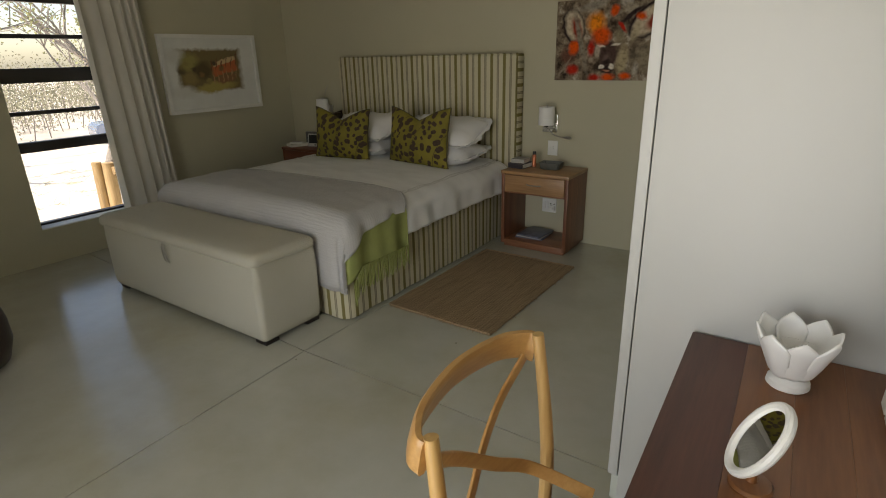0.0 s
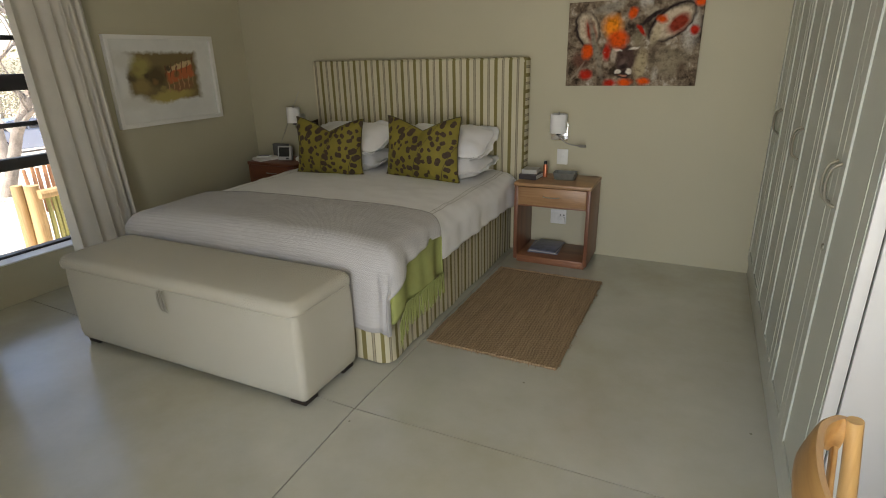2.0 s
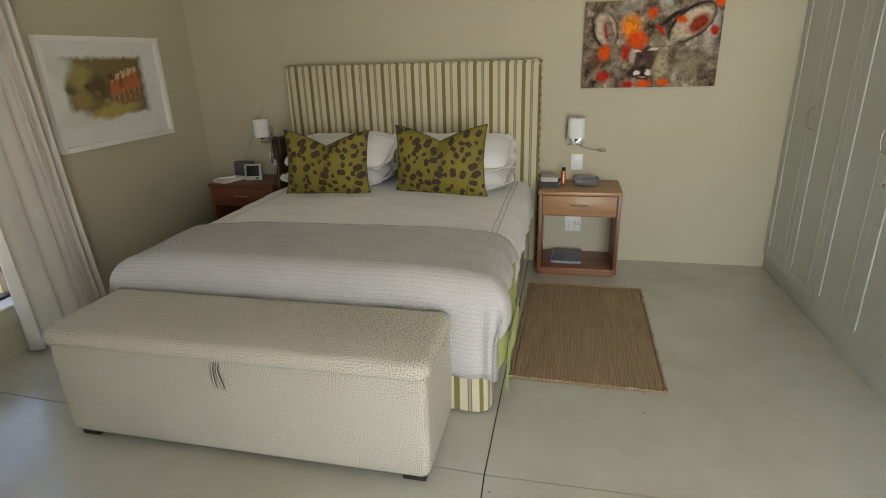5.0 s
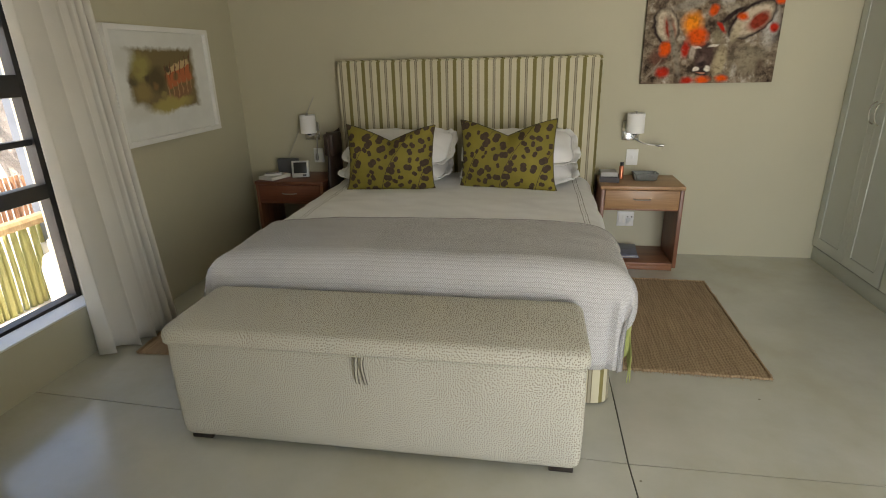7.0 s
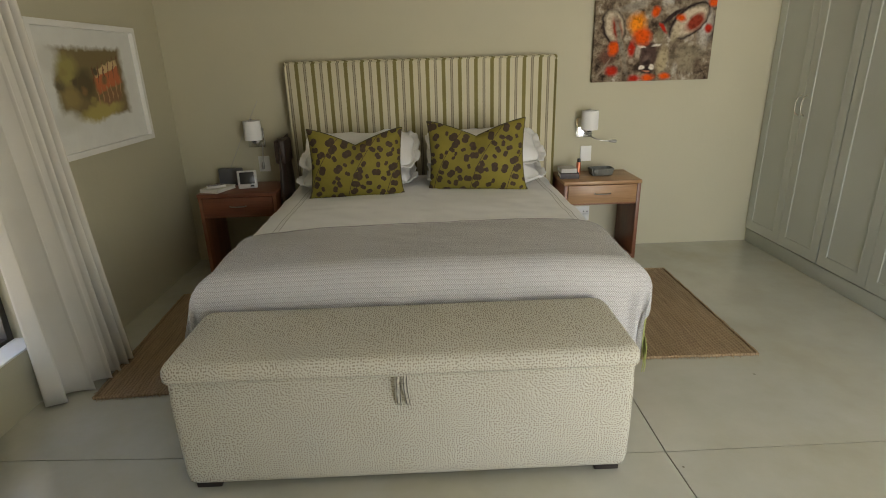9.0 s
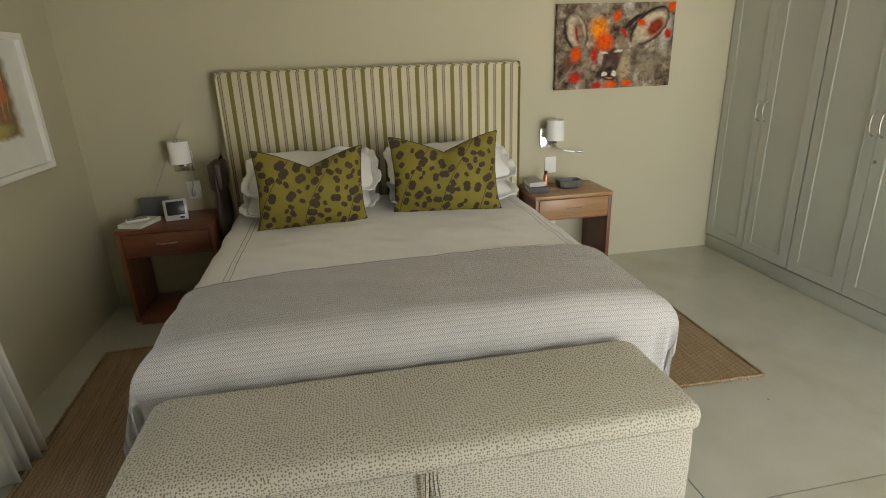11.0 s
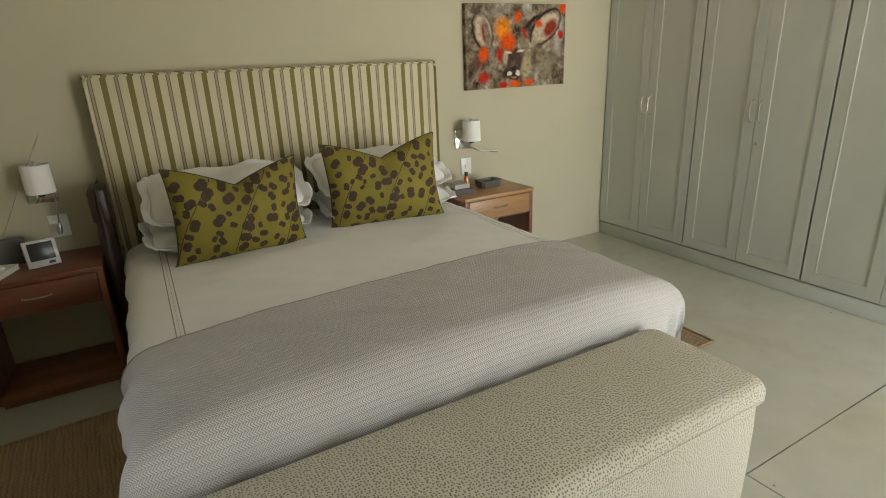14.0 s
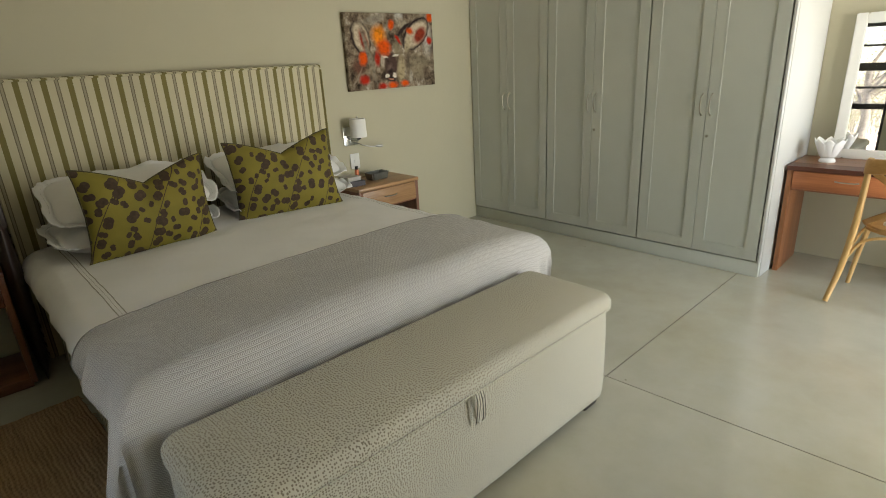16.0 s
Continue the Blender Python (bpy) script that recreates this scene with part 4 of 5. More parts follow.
# ---------------------------------------------------------------- bench at the bed's foot
def bench():
    b = thing("storage_bench", pose(-2.155, 2.705, 0), "cream flecked upholstered storage bench with hinged lid", "bench")
    def soft_block(hx, hy, yc, r, rings, n=8):
        """Rings of a rounded rectangle, each (inset, z), closed above and below."""
        bm = bmesh.new()
        rows = []
        for inset, z in rings:
            ax, ay = hx - inset, hy - inset
            q = max(0.006, min(r - 0.55 * inset, ay - 0.002))
            row = []
            for cx, cy, start in ((1, 1, 0), (-1, 1, 90), (-1, -1, 180), (1, -1, 270)):
                for k in range(n + 1):
                    t = radians(start + 90 * k / n)
                    row.append((cx * (ax - q) + q * math.cos(t), cy * (ay - q) + q * math.sin(t)))
            line = []
            for i, (x, y) in enumerate(row):
                nx, ny = row[(i + 1) % len(row)]
                line.append((x, y))
                far = math.hypot(nx - x, ny - y)
                for k in range(1, 12 if far > 0.6 else 4 if far > 0.08 else 1):
                    f = k / (12 if far > 0.6 else 4)
                    line.append((x + (nx - x) * f, y + (ny - y) * f))
            rows.append((line, z))
        count = min(len(line) for line, z in rows)
        rows = [(line, z) for line, z in rows if len(line) == count]
        made = [[bm.verts.new((x + 0.0012 * wob(x, y, z, 8), y + yc + 0.0012 * wob(y, x, z, 8), z)) for x, y in line] for line, z in rows]
        for lo, hi in zip(made, made[1:]):
            for i in range(count):
                j = (i + 1) % count
                bm.faces.new((lo[i], lo[j], hi[j], hi[i]))
        bm.faces.new(list(reversed(made[0])))
        bm.faces.new(made[-1])
        return bm

    part("body", soft_block(0.806, 0.216, -0.012, 0.034, [(0.040, 0.027), (0.018, 0.031), (0.007, 0.045), (0.002, 0.08), (0.0, 0.20), (0.0, 0.36), (0.003, 0.44), (0.010, 0.467)]), CREAM, b, smooth=50)
    crown = [(0.008, 0.4685), (0.001, 0.476), (0.0, 0.490)]
    crown += [(0.046 * (1 - math.cos(radians(t))), 0.490 + 0.043 * math.sin(radians(t))) for t in (15, 30, 45, 60, 75, 88)]
    crown += [(0.080, 0.538), (0.115, 0.542)]
    part("lid", soft_block(0.816, 0.226, -0.0225, 0.055, crown), CREAM, b, smooth=50)
    # cord along the lid's lower edge
    hx, hy, q = 0.813, 0.223, 0.053
    pts = []
    for cx, cy, start in ((1, 1, 0), (-1, 1, 90), (-1, -1, 180), (1, -1, 270)):
        for k in range(7):
            t = radians(start + 15 * k)
            pts.append((cx * (hx - q) + q * math.cos(t), cy * (hy - q) + q * math.sin(t) - 0.0225, 0.470))
    part("cord", tube(pts + pts[:1], 0.0035, 6), CREAM, b)
    for x0, x1 in ((-0.013, -0.017), (0.009, 0.013)):
        hang = curve_points([(x0, -0.240, 0.474), (x0 - 0.002, -0.255, 0.44), (x1, -0.250, 0.375), (x1 + 0.002, -0.243, 0.352)], 5)
        st = part("pull_strap", strip(hang, 0.010, 0.003, (1, 0, 0), 1), CREAM, b, "fabric pull strap with dark edges")
        for dx in (-0.0052, 0.0052):
            part("edge_stitch", tube([(p[0] + dx, p[1] - 0.001, p[2]) for p in hang], 0.0014, 5), DARKFOOT, st)
    foot = bevelled(-0.045, 0.045, -0.045, 0.045, 0.0, 0.030, 0.003)
    first = part("foot", foot, DARKFOOT, b)
    first.location = (-0.735, -0.155, 0)
    for x, y in ((0.735, -0.155), (-0.735, 0.14), (0.735, 0.14)):
        f = new("foot", first.data)
        f.parent, f.location = b, (x, y, 0)
    return b


bench()


# ---------------------------------------------------------------- nightstands and what they carry
def nightstand(m, w, label, face):
    ns = thing("nightstand", m, label, "nightstand", "nightstands beside the bed")
    d, h, t = 0.385, 0.62, 0.026
    part("top", bevelled(-0.004, w + 0.004, -0.006, d, h - t, h, 0.004), face, ns)
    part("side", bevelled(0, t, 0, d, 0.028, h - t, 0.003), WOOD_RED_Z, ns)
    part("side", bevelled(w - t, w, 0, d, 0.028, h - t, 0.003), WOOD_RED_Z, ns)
    part("shelf", bevelled(t, w - t, 0.004, d, 0.034, 0.060, 0.003), WOOD_RED_X, ns)
    part("divider", bevelled(t, w - t, 0.01, d, 0.445, 0.457, 0.002), WOOD_RED_X, ns)
    part("back_rail", bevelled(t, w - t, d - 0.015, d - 0.002, 0.46, h - t, 0.002), WOOD_RED_X, ns)
    part("foot_rail", bevelled(0.02, w - 0.02, 0.02, d - 0.02, 0.0, 0.033, 0.003), WOOD_RED_X, ns)
    drawer = part("drawer", bevelled(t + 0.003, w - t - 0.003, -0.003, 0.30, 0.459, h - t - 0.004, 0.003), face, ns)
    hd = part("handle", bow_handle(0.11, 0.02, 0.004), CHROME, drawer, "thin bow handle")
    hd.matrix_local = pose(w / 2, -0.003, 0.528, 90, 0, 90)
    return ns


nightstand(pose(-1.085, 4.618, 0), 0.55, "reddish wooden nightstand with drawer and open shelf", WOOD_TOP)
# same wood as the other nightstand; the corner's shade is in its colour
nightstand(pose(-3.665, 4.618, 0), 0.545, "reddish wooden nightstand with drawer in the corner", WOOD_SHADED_X)


def book(m, w, d, h, cover, label, group=""):
    b = thing("book", m, label, "book", group)
    part("pages", box(bmesh.new(), -w / 2 + 0.004, w / 2 - 0.003, -d / 2 + 0.004, d / 2 - 0.004, 0.003, h - 0.003), PAPER, b, smooth=0)
    cv = bmesh.new()
    box(cv, -w / 2, w / 2, -d / 2, d / 2, 0.0, 0.003)
    box(cv, -w / 2, w / 2, -d / 2, d / 2, h - 0.003, h)
    box(cv, -w / 2, -w / 2 + 0.004, -d / 2, d / 2, 0.003, h - 0.003)
    part("cover", cv, cover, b, smooth=0)
    return b


book(pose(-1.015, 4.80, 0.620, 0, 0, 84), 0.155, 0.135, 0.036, BOOKDARK, "thick dark book lying on nightstand", "books on the nightstand")
book(pose(-1.022, 4.82, 0.656, 0, 0, 92), 0.125, 0.115, 0.030, BOOKGREY, "small pale grey book on top", "books on the nightstand")
tin = thing("spray_tin", pose(-0.925, 4.86, 0.620), "slim copper coloured tin on the nightstand", "tin")
part("can", lathe([(0.014, 0.0), (0.016, 0.003), (0.016, 0.088), (0.012, 0.096)], 20), COPPER, tin)
part("cap", lathe([(0.012, 0.096), (0.0125, 0.098), (0.0125, 0.118), (0.010, 0.121)], 20), BLACK, tin)
dish = thing("trinket_dish", pose(-0.765, 4.83, 0.620, 0, 0, 3), "rectangular hammered pewter dish on the nightstand", "dish")
bm = lathe([(0.096, 0.0), (0.104, 0.004), (0.118, 0.050), (0.121, 0.053), (0.116, 0.055), (0.110, 0.050), (0.096, 0.010), (0.02, 0.009)], 4)
bmesh.ops.rotate(bm, cent=(0, 0, 0), matrix=Matrix.Rotation(radians(45), 3, "Z"), verts=bm.verts[:])
bmesh.ops.scale(bm, vec=(1.0, 0.66, 1.0), verts=bm.verts[:])
upright = [e for e in bm.edges if abs(e.verts[0].co.z - e.verts[1].co.z) > 0.002]
bmesh.ops.bevel(bm, geom=upright, offset=0.010, segments=3, affect="EDGES")
part("bowl", bm, PEWTER, dish)
for k, (w, col) in enumerate(((0.23, MAGBLUE), (0.21, BOOKGREY), (0.20, MAGBLUE))):
    mg = finish("magazine", bevelled(-w / 2, w / 2, -0.13, 0.13, 0.0, 0.010, 0.001), col)
    mg.matrix_world = pose(-0.890 + 0.008 * k, 4.84 - 0.008 * k, 0.0605 + 0.0106 * k, 0, 0, 3 - 4 * k)
    tagged(mg, "glossy magazine lying flat on nightstand shelf", "magazine", "magazines on the shelf")
book(pose(-3.56, 4.745, 0.620, 0, 0, 70), 0.20, 0.145, 0.024, PAPER, "cream notebook lying on corner nightstand")
rem = thing("remote_control", pose(-3.565, 4.73, 0.6445, 0, 0, 24), "pale remote control with dark keypad on the notebook", "remote")
part("case", bevelled(-0.065, 0.065, -0.024, 0.024, 0.0, 0.016, 0.005), WHITE_PLASTIC, rem)
part("keypad", bevelled(-0.055, 0.050, -0.019, 0.019, 0.0155, 0.0185, 0.001), GREYDEV, rem, "dark rubber keypad")
for row in range(5):
    for col in (-0.010, 0.0, 0.010):
        part("key", bevelled(-0.044 + 0.02 * row, -0.032 + 0.02 * row, col - 0.0035, col + 0.0035, 0.0183, 0.0205, 0.001, 1), BOOKGREY, rem)
clock = thing("clock_radio", pose(-3.355, 4.775, 0.620, -12, 0, 14), "square silver bedside clock with dark screen", "clock")
part("case", bevelled(-0.066, 0.066, -0.022, 0.022, 0.0, 0.128, 0.006), SILVER, clock)
part("screen", bevelled(-0.050, 0.050, -0.0255, -0.0215, 0.032, 0.116, 0.001), BLACK, clock, "black glass screen")
part("button", bevelled(0.018, 0.044, -0.0245, -0.0215, 0.010, 0.022, 0.001), BLACK, clock)
part("prop", bevelled(-0.03, 0.03, 0.02, 0.055, 0.0, 0.02, 0.004), SILVER, clock)
radio = thing("radio", pose(-3.515, 4.915, 0.620), "flat grey radio with raised wire aerial", "radio")
part("case", bevelled(-0.085, 0.085, -0.025, 0.025, 0.0, 0.125, 0.008), GREYDEV, radio)
part("aerial", tube([(0.0, 0.0, 0.12), (0.10, 0.02, 0.32), (0.255, 0.035, 0.60)], 0.0022, 6), CHROME, radio, "thin telescopic aerial")
bag = thing("leather_bag", pose(-3.074, 4.80, 0), "dark brown leather bag slumped beside the headboard", "bag")
bm, _ = cushion_bm(0.28, 0.97, 0.074)
for v in bm.verts:
    v.co.x += 0.015 * math.sin(v.co.z * 9)
    v.co.y += 0.004 * math.sin(v.co.x * 40 + v.co.z * 12)
sl = part("body", bm, LEATHER, bag, smooth=70)
sl.matrix_local = pose(0, 0, 0.004, 0, 0, 90)
part("flap", bevelled(-0.040, 0.036, -0.11, 0.10, 0.80, 0.965, 0.016), LEATHER, bag, "folded leather flap")


# ---------------------------------------------------------------- lamps, switches, sockets
def wall_lamp(x, z, arm, label):
    w = thing("wall_lamp", pose(x, YN, z), label, "lamp", "wall lamps beside the bed")
    part("plate", bevelled(-0.062, 0.062, -0.018, -0.001, -0.080, 0.06, 0.003), POLISHED, w, "square polished metal wall plate")
    part("bracket", tube([(0.012, -0.018, -0.04), (0.012, -0.09, -0.04), (0.012, -0.112, -0.028), (0.012, -0.112, 0.0)], 0.007, 10), CHROME, w)
    sh = lathe([(0.061, -0.012), (0.0615, -0.012), (0.0595, 0.122), (0.059, 0.122)], 36)
    for f in [f for f in sh.faces if len(f.verts) > 4]:
        sh.faces.remove(f)
    shade = part("shade", sh, SHADE, w, "white drum shade")
    thicken(shade, 0.002)
    shade.location = (0.012, -0.112, 0)
    part("holder", lathe([(0.014, -0.03), (0.016, -0.028), (0.016, 0.03), (0.012, 0.034)], 20, at=(0.012, -0.112, 0)), BLACK, w)
    part("bulb", lathe([(0.012, 0.034), (0.024, 0.06), (0.022, 0.085), (0.008, 0.10)], 20, at=(0.012, -0.112, 0)), WHITE_PLASTIC, w)
    sp = bmesh.new()
    for k in range(3):
        a = 2 * math.pi * k / 3
        tube([(0.012, -0.112, 0.118), (0.012 + 0.059 * math.cos(a), -0.112 + 0.059 * math.sin(a), 0.118)], 0.0016, 5, sp)
    part("spider", sp, CHROME, w)
    part("finial", lathe([(0.004, 0.116), (0.004, 0.128), (0.007, 0.131), (0.003, 0.140)], 12, at=(0.012, -0.112, 0)), CHROME, w)
    gn = part("reading_arm", tube(curve_points(arm, 6), 0.0042, 8), CHROME, w, "flexible reading arm")
    end, before = Vector(arm[-1]), Vector(arm[-2])
    d = (end - before).normalized()
    part("lamp_head", tube([end - d * 0.004, end + d * 0.008, end + d * 0.03, end + d * 0.05, end + d * 0.056], [0.005, 0.010, 0.0125, 0.011, 0.006], 14), CHROME, gn, "small metal lamp head")
    return w


wall_lamp(-0.862, 0.958, [(0.0, -0.018, -0.05), (0.02, -0.06, -0.06), (0.07, -0.10, -0.085), (0.125, -0.11, -0.098), (0.165, -0.115, -0.100)], "chrome wall lamp with white shade and bent reading arm")
wall_lamp(-3.318, 0.962, [(0.04, -0.018, -0.05), (0.05, -0.05, -0.06), (0.048, -0.06, -0.12), (0.040, -0.055, -0.185)], "chrome wall lamp with white shade, reading arm hanging down")


def switch(x, z):
    s = thing("light_switch", pose(x, YN, z), "white wall switch plate under the lamp", "switch", "wall switches")
    part("plate", bevelled(-0.042, 0.042, -0.009, -0.0005, -0.058, 0.058, 0.003), WHITE_PLASTIC, s)
    part("rocker", bevelled(-0.009, 0.009, -0.013, -0.008, -0.014, 0.014, 0.002), WHITE_PLASTIC, s)
    return s


switch(-0.835, 0.752)
switch(-3.285, 0.755)
sock = thing("wall_socket", pose(-0.842, YN, 0.277), "white double wall socket with round pin holes", "socket")
part("plate", bevelled(-0.062, 0.062, -0.010, -0.0005, -0.058, 0.058, 0.003), WHITE_PLASTIC, sock)
part("rocker", bevelled(-0.052, -0.030, -0.014, -0.009, -0.03, 0.03, 0.002), WHITE_PLASTIC, sock)
part("rocker", bevelled(-0.026, -0.004, -0.014, -0.009, -0.03, 0.03, 0.002), WHITE_PLASTIC, sock)
for x, z in ((0.016, 0.016), (0.044, 0.016), (0.030, -0.010), (0.016, -0.034), (0.044, -0.034)):
    hole = part("pin_hole", lathe([(0.0055, 0), (0.0055, 0.002)], 10), BLACK, sock)
    hole.matrix_local = pose(x, -0.0095, z, 90, 0, 0)

plug_in = part("plug", bevelled(0.006, 0.054, -0.030, -0.0095, -0.044, 0.004, 0.006), WHITE_PLASTIC, sock, "white plug left in the socket")
part("grip", bevelled(0.018, 0.042, -0.036, -0.0295, -0.034, -0.006, 0.003), WHITE_PLASTIC, plug_in)

# ---------------------------------------------------------------- rugs, pictures, curtain
def rug(x0, y0, w, d, turn, label):
    r = thing("rug", pose(x0 + w / 2, y0 + d / 2, 0, 0, 0, turn), label, "rug", "jute rugs beside the bed")
    bm = bmesh.new()
    nx, ny = 46, 76
    top = [[None] * (nx + 1) for _ in range(ny + 1)]
    for j in range(ny + 1):
        for i in range(nx + 1):
            x, y = -w / 2 + w * i / nx, -d / 2 + d * j / ny
            ed = i in (0, nx) or j in (0, ny)
            x += 0.005 * wob(x, y, 1, 8) + (0.004 * wob(x, y, 5, 60) if ed else 0)
            y += 0.005 * wob(x, y, 2, 8) + (0.004 * wob(x, y, 6, 60) if ed else 0)
            z = 0.003 if ed else 0.0115 + 0.0022 * wob(x, y, 0, 45)
            top[j][i] = bm.verts.new((x, y, z))
    for j in range(ny):
        for i in range(nx):
            bm.faces.new((top[j][i], top[j][i + 1], top[j + 1][i + 1], top[j + 1][i]))
    edge = [e for e in bm.edges if e.is_boundary]
    ret = bmesh.ops.extrude_edge_only(bm, edges=edge)
    for v in [g for g in ret["geom"] if isinstance(g, bmesh.types.BMVert)]:
        v.co.z = 0.0005
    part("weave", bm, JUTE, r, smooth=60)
    rim = [(-w / 2, -d / 2), (w / 2, -d / 2), (w / 2, d / 2), (-w / 2, d / 2), (-w / 2, -d / 2)]
    pts = []
    for (ax, ay), (bx, by) in zip(rim, rim[1:]):
        for k in range(24):
            f = k / 24
            ox, oy = 0.006 * wob(ax + k, ay, 3, 1.7), 0.006 * wob(ay, ax + k, 7, 1.7)
            pts.append((ax + (bx - ax) * f + ox, ay + (by - ay) * f + oy, 0.0085 + 0.0015 * math.sin(k * 2.1)))
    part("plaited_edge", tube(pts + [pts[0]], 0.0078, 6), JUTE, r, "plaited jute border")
    fz = bmesh.new()
    tuft = random.Random(31)
    for k in range(220):
        f, end = tuft.random(), tuft.choice((-1, 1))
        if k % 3:
            p, out = Vector((-w / 2 + w * f, end * d / 2, 0.007)), Vector((tuft.uniform(-0.6, 0.6), end, 0))
        else:
            p, out = Vector((end * w / 2, -d / 2 + d * f, 0.007)), Vector((end, tuft.uniform(-0.6, 0.6), 0))
        q = p + out * tuft.uniform(0.010, 0.024)
        tube([p, (p + q) / 2 + Vector((0, 0, 0.002)), Vector((q.x, q.y, 0.002))], [0.0022, 0.0018, 0.0008], 4, fz)
    tagged(part("loose_fibres", fz, JUTE, r, smooth=60), "frayed jute fibres at the edge", kind="stuff")
    return r


rug(-1.125, 3.255, 0.725, 1.185, -0.8, "brown braided jute rug on floor beside bed")
rug(-3.69, 3.12, 0.72, 1.19, 3.5, "brown braided jute rug on floor beside bed and curtain")

art = thing("canvas_picture", pose(-0.404, YN, 1.547), "unframed canvas print in orange, red and brown blotches", "picture")
part("canvas", bevelled(-0.428, 0.428, -0.040, -0.002, -0.274, 0.274, 0.002), CANVAS, art)

pic = thing("framed_picture", pose(XW, 4.105, 1.363, 0, 0, 90), "framed watercolour with ochre and orange patches", "picture")
W2, H2, B = 0.492, 0.338, 0.030
fr = bmesh.new()
box(fr, -W2, -W2 + B, -0.040, -0.002, -H2, H2)
box(fr, W2 - B, W2, -0.040, -0.002, -H2, H2)
box(fr, -W2 + B, W2 - B, -0.040, -0.002, -H2, -H2 + B)
box(fr, -W2 + B, W2 - B, -0.040, -0.002, H2 - B, H2)
part("frame", fr, WHITE_PAINT, pic, "white painted box frame", 0)
part("print", box(bmesh.new(), -W2 + B, W2 - B, -0.014, -0.004, -H2 + B, H2 - B), PRINT, pic, smooth=0)


def curtain():
    c = thing("curtain", pose(-3.80, 3.05, 0), "cream linen curtain drawn open, hanging in folds", "curtain")

    def place(u, v):
        left, right = -0.025 - 0.05 * v, 0.42 - 0.025 * v
        y = left + (right - left) * u
        z = 0.012 + v * 2.43
        ph = 2 * math.pi * (3.3 * u + 2.6 * u ** 3)
        amp = (0.060 - 0.025 * u ** 0.8) * (0.7 + 0.3 * (1 - v))
        x = amp * math.sin(ph + 0.3 * math.sin(v * 2.6)) + 0.012 * wob(u * 4, v * 2) + 0.12 * (1 - v) ** 1.2 * min(1.0, 2.2 * u) - 0.035 * (1 - u)
        y += 0.016 * math.cos(ph) + 0.010 * (1 - v) * math.sin(u * 9)
        z += 0.006 * math.sin(u * 14) * (1 - v)
        return (x, y, z)

    thicken(part("panel", grid_sheet(place, 150, 26), CURTAIN, c, smooth=80), 0.003)
    part("heading", bevelled(-0.02, 0.01, -0.07, 0.46, 2.40, 2.47, 0.006), CURTAIN, c, "pinch pleat heading")
    return c


curtain()
rod = thing("curtain_rod", pose(-3.81, 2.3, 2.50), "dark metal curtain rod above the window", "curtain rod")
part("rod", tube([(0, 0, 0), (0, 1.35, 0)], 0.012, 12), FRAME, rod)
for y in (0.05, 1.30):
    part("bracket", bevelled(-0.088, 0.0, y - 0.01, y + 0.01, -0.01, 0.01, 0.002), FRAME, rod)


# ---------------------------------------------------------------- dressing table corner
def desk():
    d = thing("dressing_table", pose(0.707, 2.450, 0, 0, 0, 1.8), "reddish wooden dressing table with two drawers", "desk")
    L, D, H = 1.22, 0.444, 0.715
    edges = [0.0, 0.140, 0.250, 0.350, D]
    for k, (a, b) in enumerate(zip(edges, edges[1:])):
        part("plank", bevelled(a + 0.0001, b - 0.0001, -L, 0, H - 0.028, H, 0.0005, 1), WOOD_DARK_Y if k == 0 else WOOD_TOP_Y, d, "dark red front plank" if k == 0 else "")
    for y in (-0.034, -L + 0.004):
        part("side_panel", bevelled(0.012, D - 0.01, y, y + 0.03, 0.0, H - 0.028, 0.003), WOOD_ORANGE_Z, d)
    part("rail", bevelled(0.03, D - 0.02, -L + 0.034, -0.034, 0.556, 0.568, 0.002), WOOD_RED, d)
    part("back", bevelled(D - 0.035, D - 0.02, -L + 0.034, -0.034, 0.568, H - 0.029, 0.002), WOOD_RED, d)
    mid = -L / 2
    for y0, y1 in ((mid + 0.003, -0.038), (-L + 0.038, mid - 0.003)):
        dr = part("drawer", bevelled(0.010, 0.30, y0, y1, 0.570, H - 0.032, 0.003), WOOD_ORANGE, d)
        h = part("handle", bow_handle(0.115, 0.022, 0.004), CHROME, dr, "thin bow handle")
        h.matrix_local = pose(0.010, (y0 + y1) / 2, 0.638, 90, 0, 0)
    return d


desk()


def tulip_bowl():
    b = thing("tulip_bowl", pose(0.945, 2.292, 0.715) @ Matrix.Scale(0.92, 4), "white ceramic bowl shaped like an open tulip", "bowl")
    part("foot", lathe([(0.046, 0.0), (0.050, 0.004), (0.048, 0.018), (0.036, 0.030), (0.033, 0.040)], 36), CERAMIC, b)
    part("cup", lathe([(0.031, 0.034), (0.052, 0.046), (0.064, 0.075), (0.070, 0.100), (0.066, 0.101), (0.058, 0.075), (0.042, 0.054), (0.01, 0.046)], 36), CERAMIC, b)
    base = None
    for k in range(8):
        out = 0.004 if k % 2 else 0.0

        def petal(u, v, out=out):
            e = abs(2 * u - 1)
            a = (u - 0.5) * 0.98
            z = v * (0.088 + 0.040 * (1 - e) ** 0.75)
            r = 0.040 + 0.040 * min(1.0, z / 0.10) ** 0.7 + out + 0.010 * (z / 0.12) ** 2 - 0.006 * e * e
            return (r * math.cos(a), r * math.sin(a), 0.037 + z)

        if k < 2:
            p = part("petal", grid_sheet(petal, 10, 14), CERAMIC, b, smooth=70)
            thicken(p, 0.006)
            if k == 0:
                base = [p]
            else:
                base.append(p)
        else:
            p = new("petal", base[k % 2].data)
            thicken(p, 0.006)
            p.parent = b
        p.rotation_euler = (0, 0, 2 * math.pi * k / 8 + 0.2)
    return b


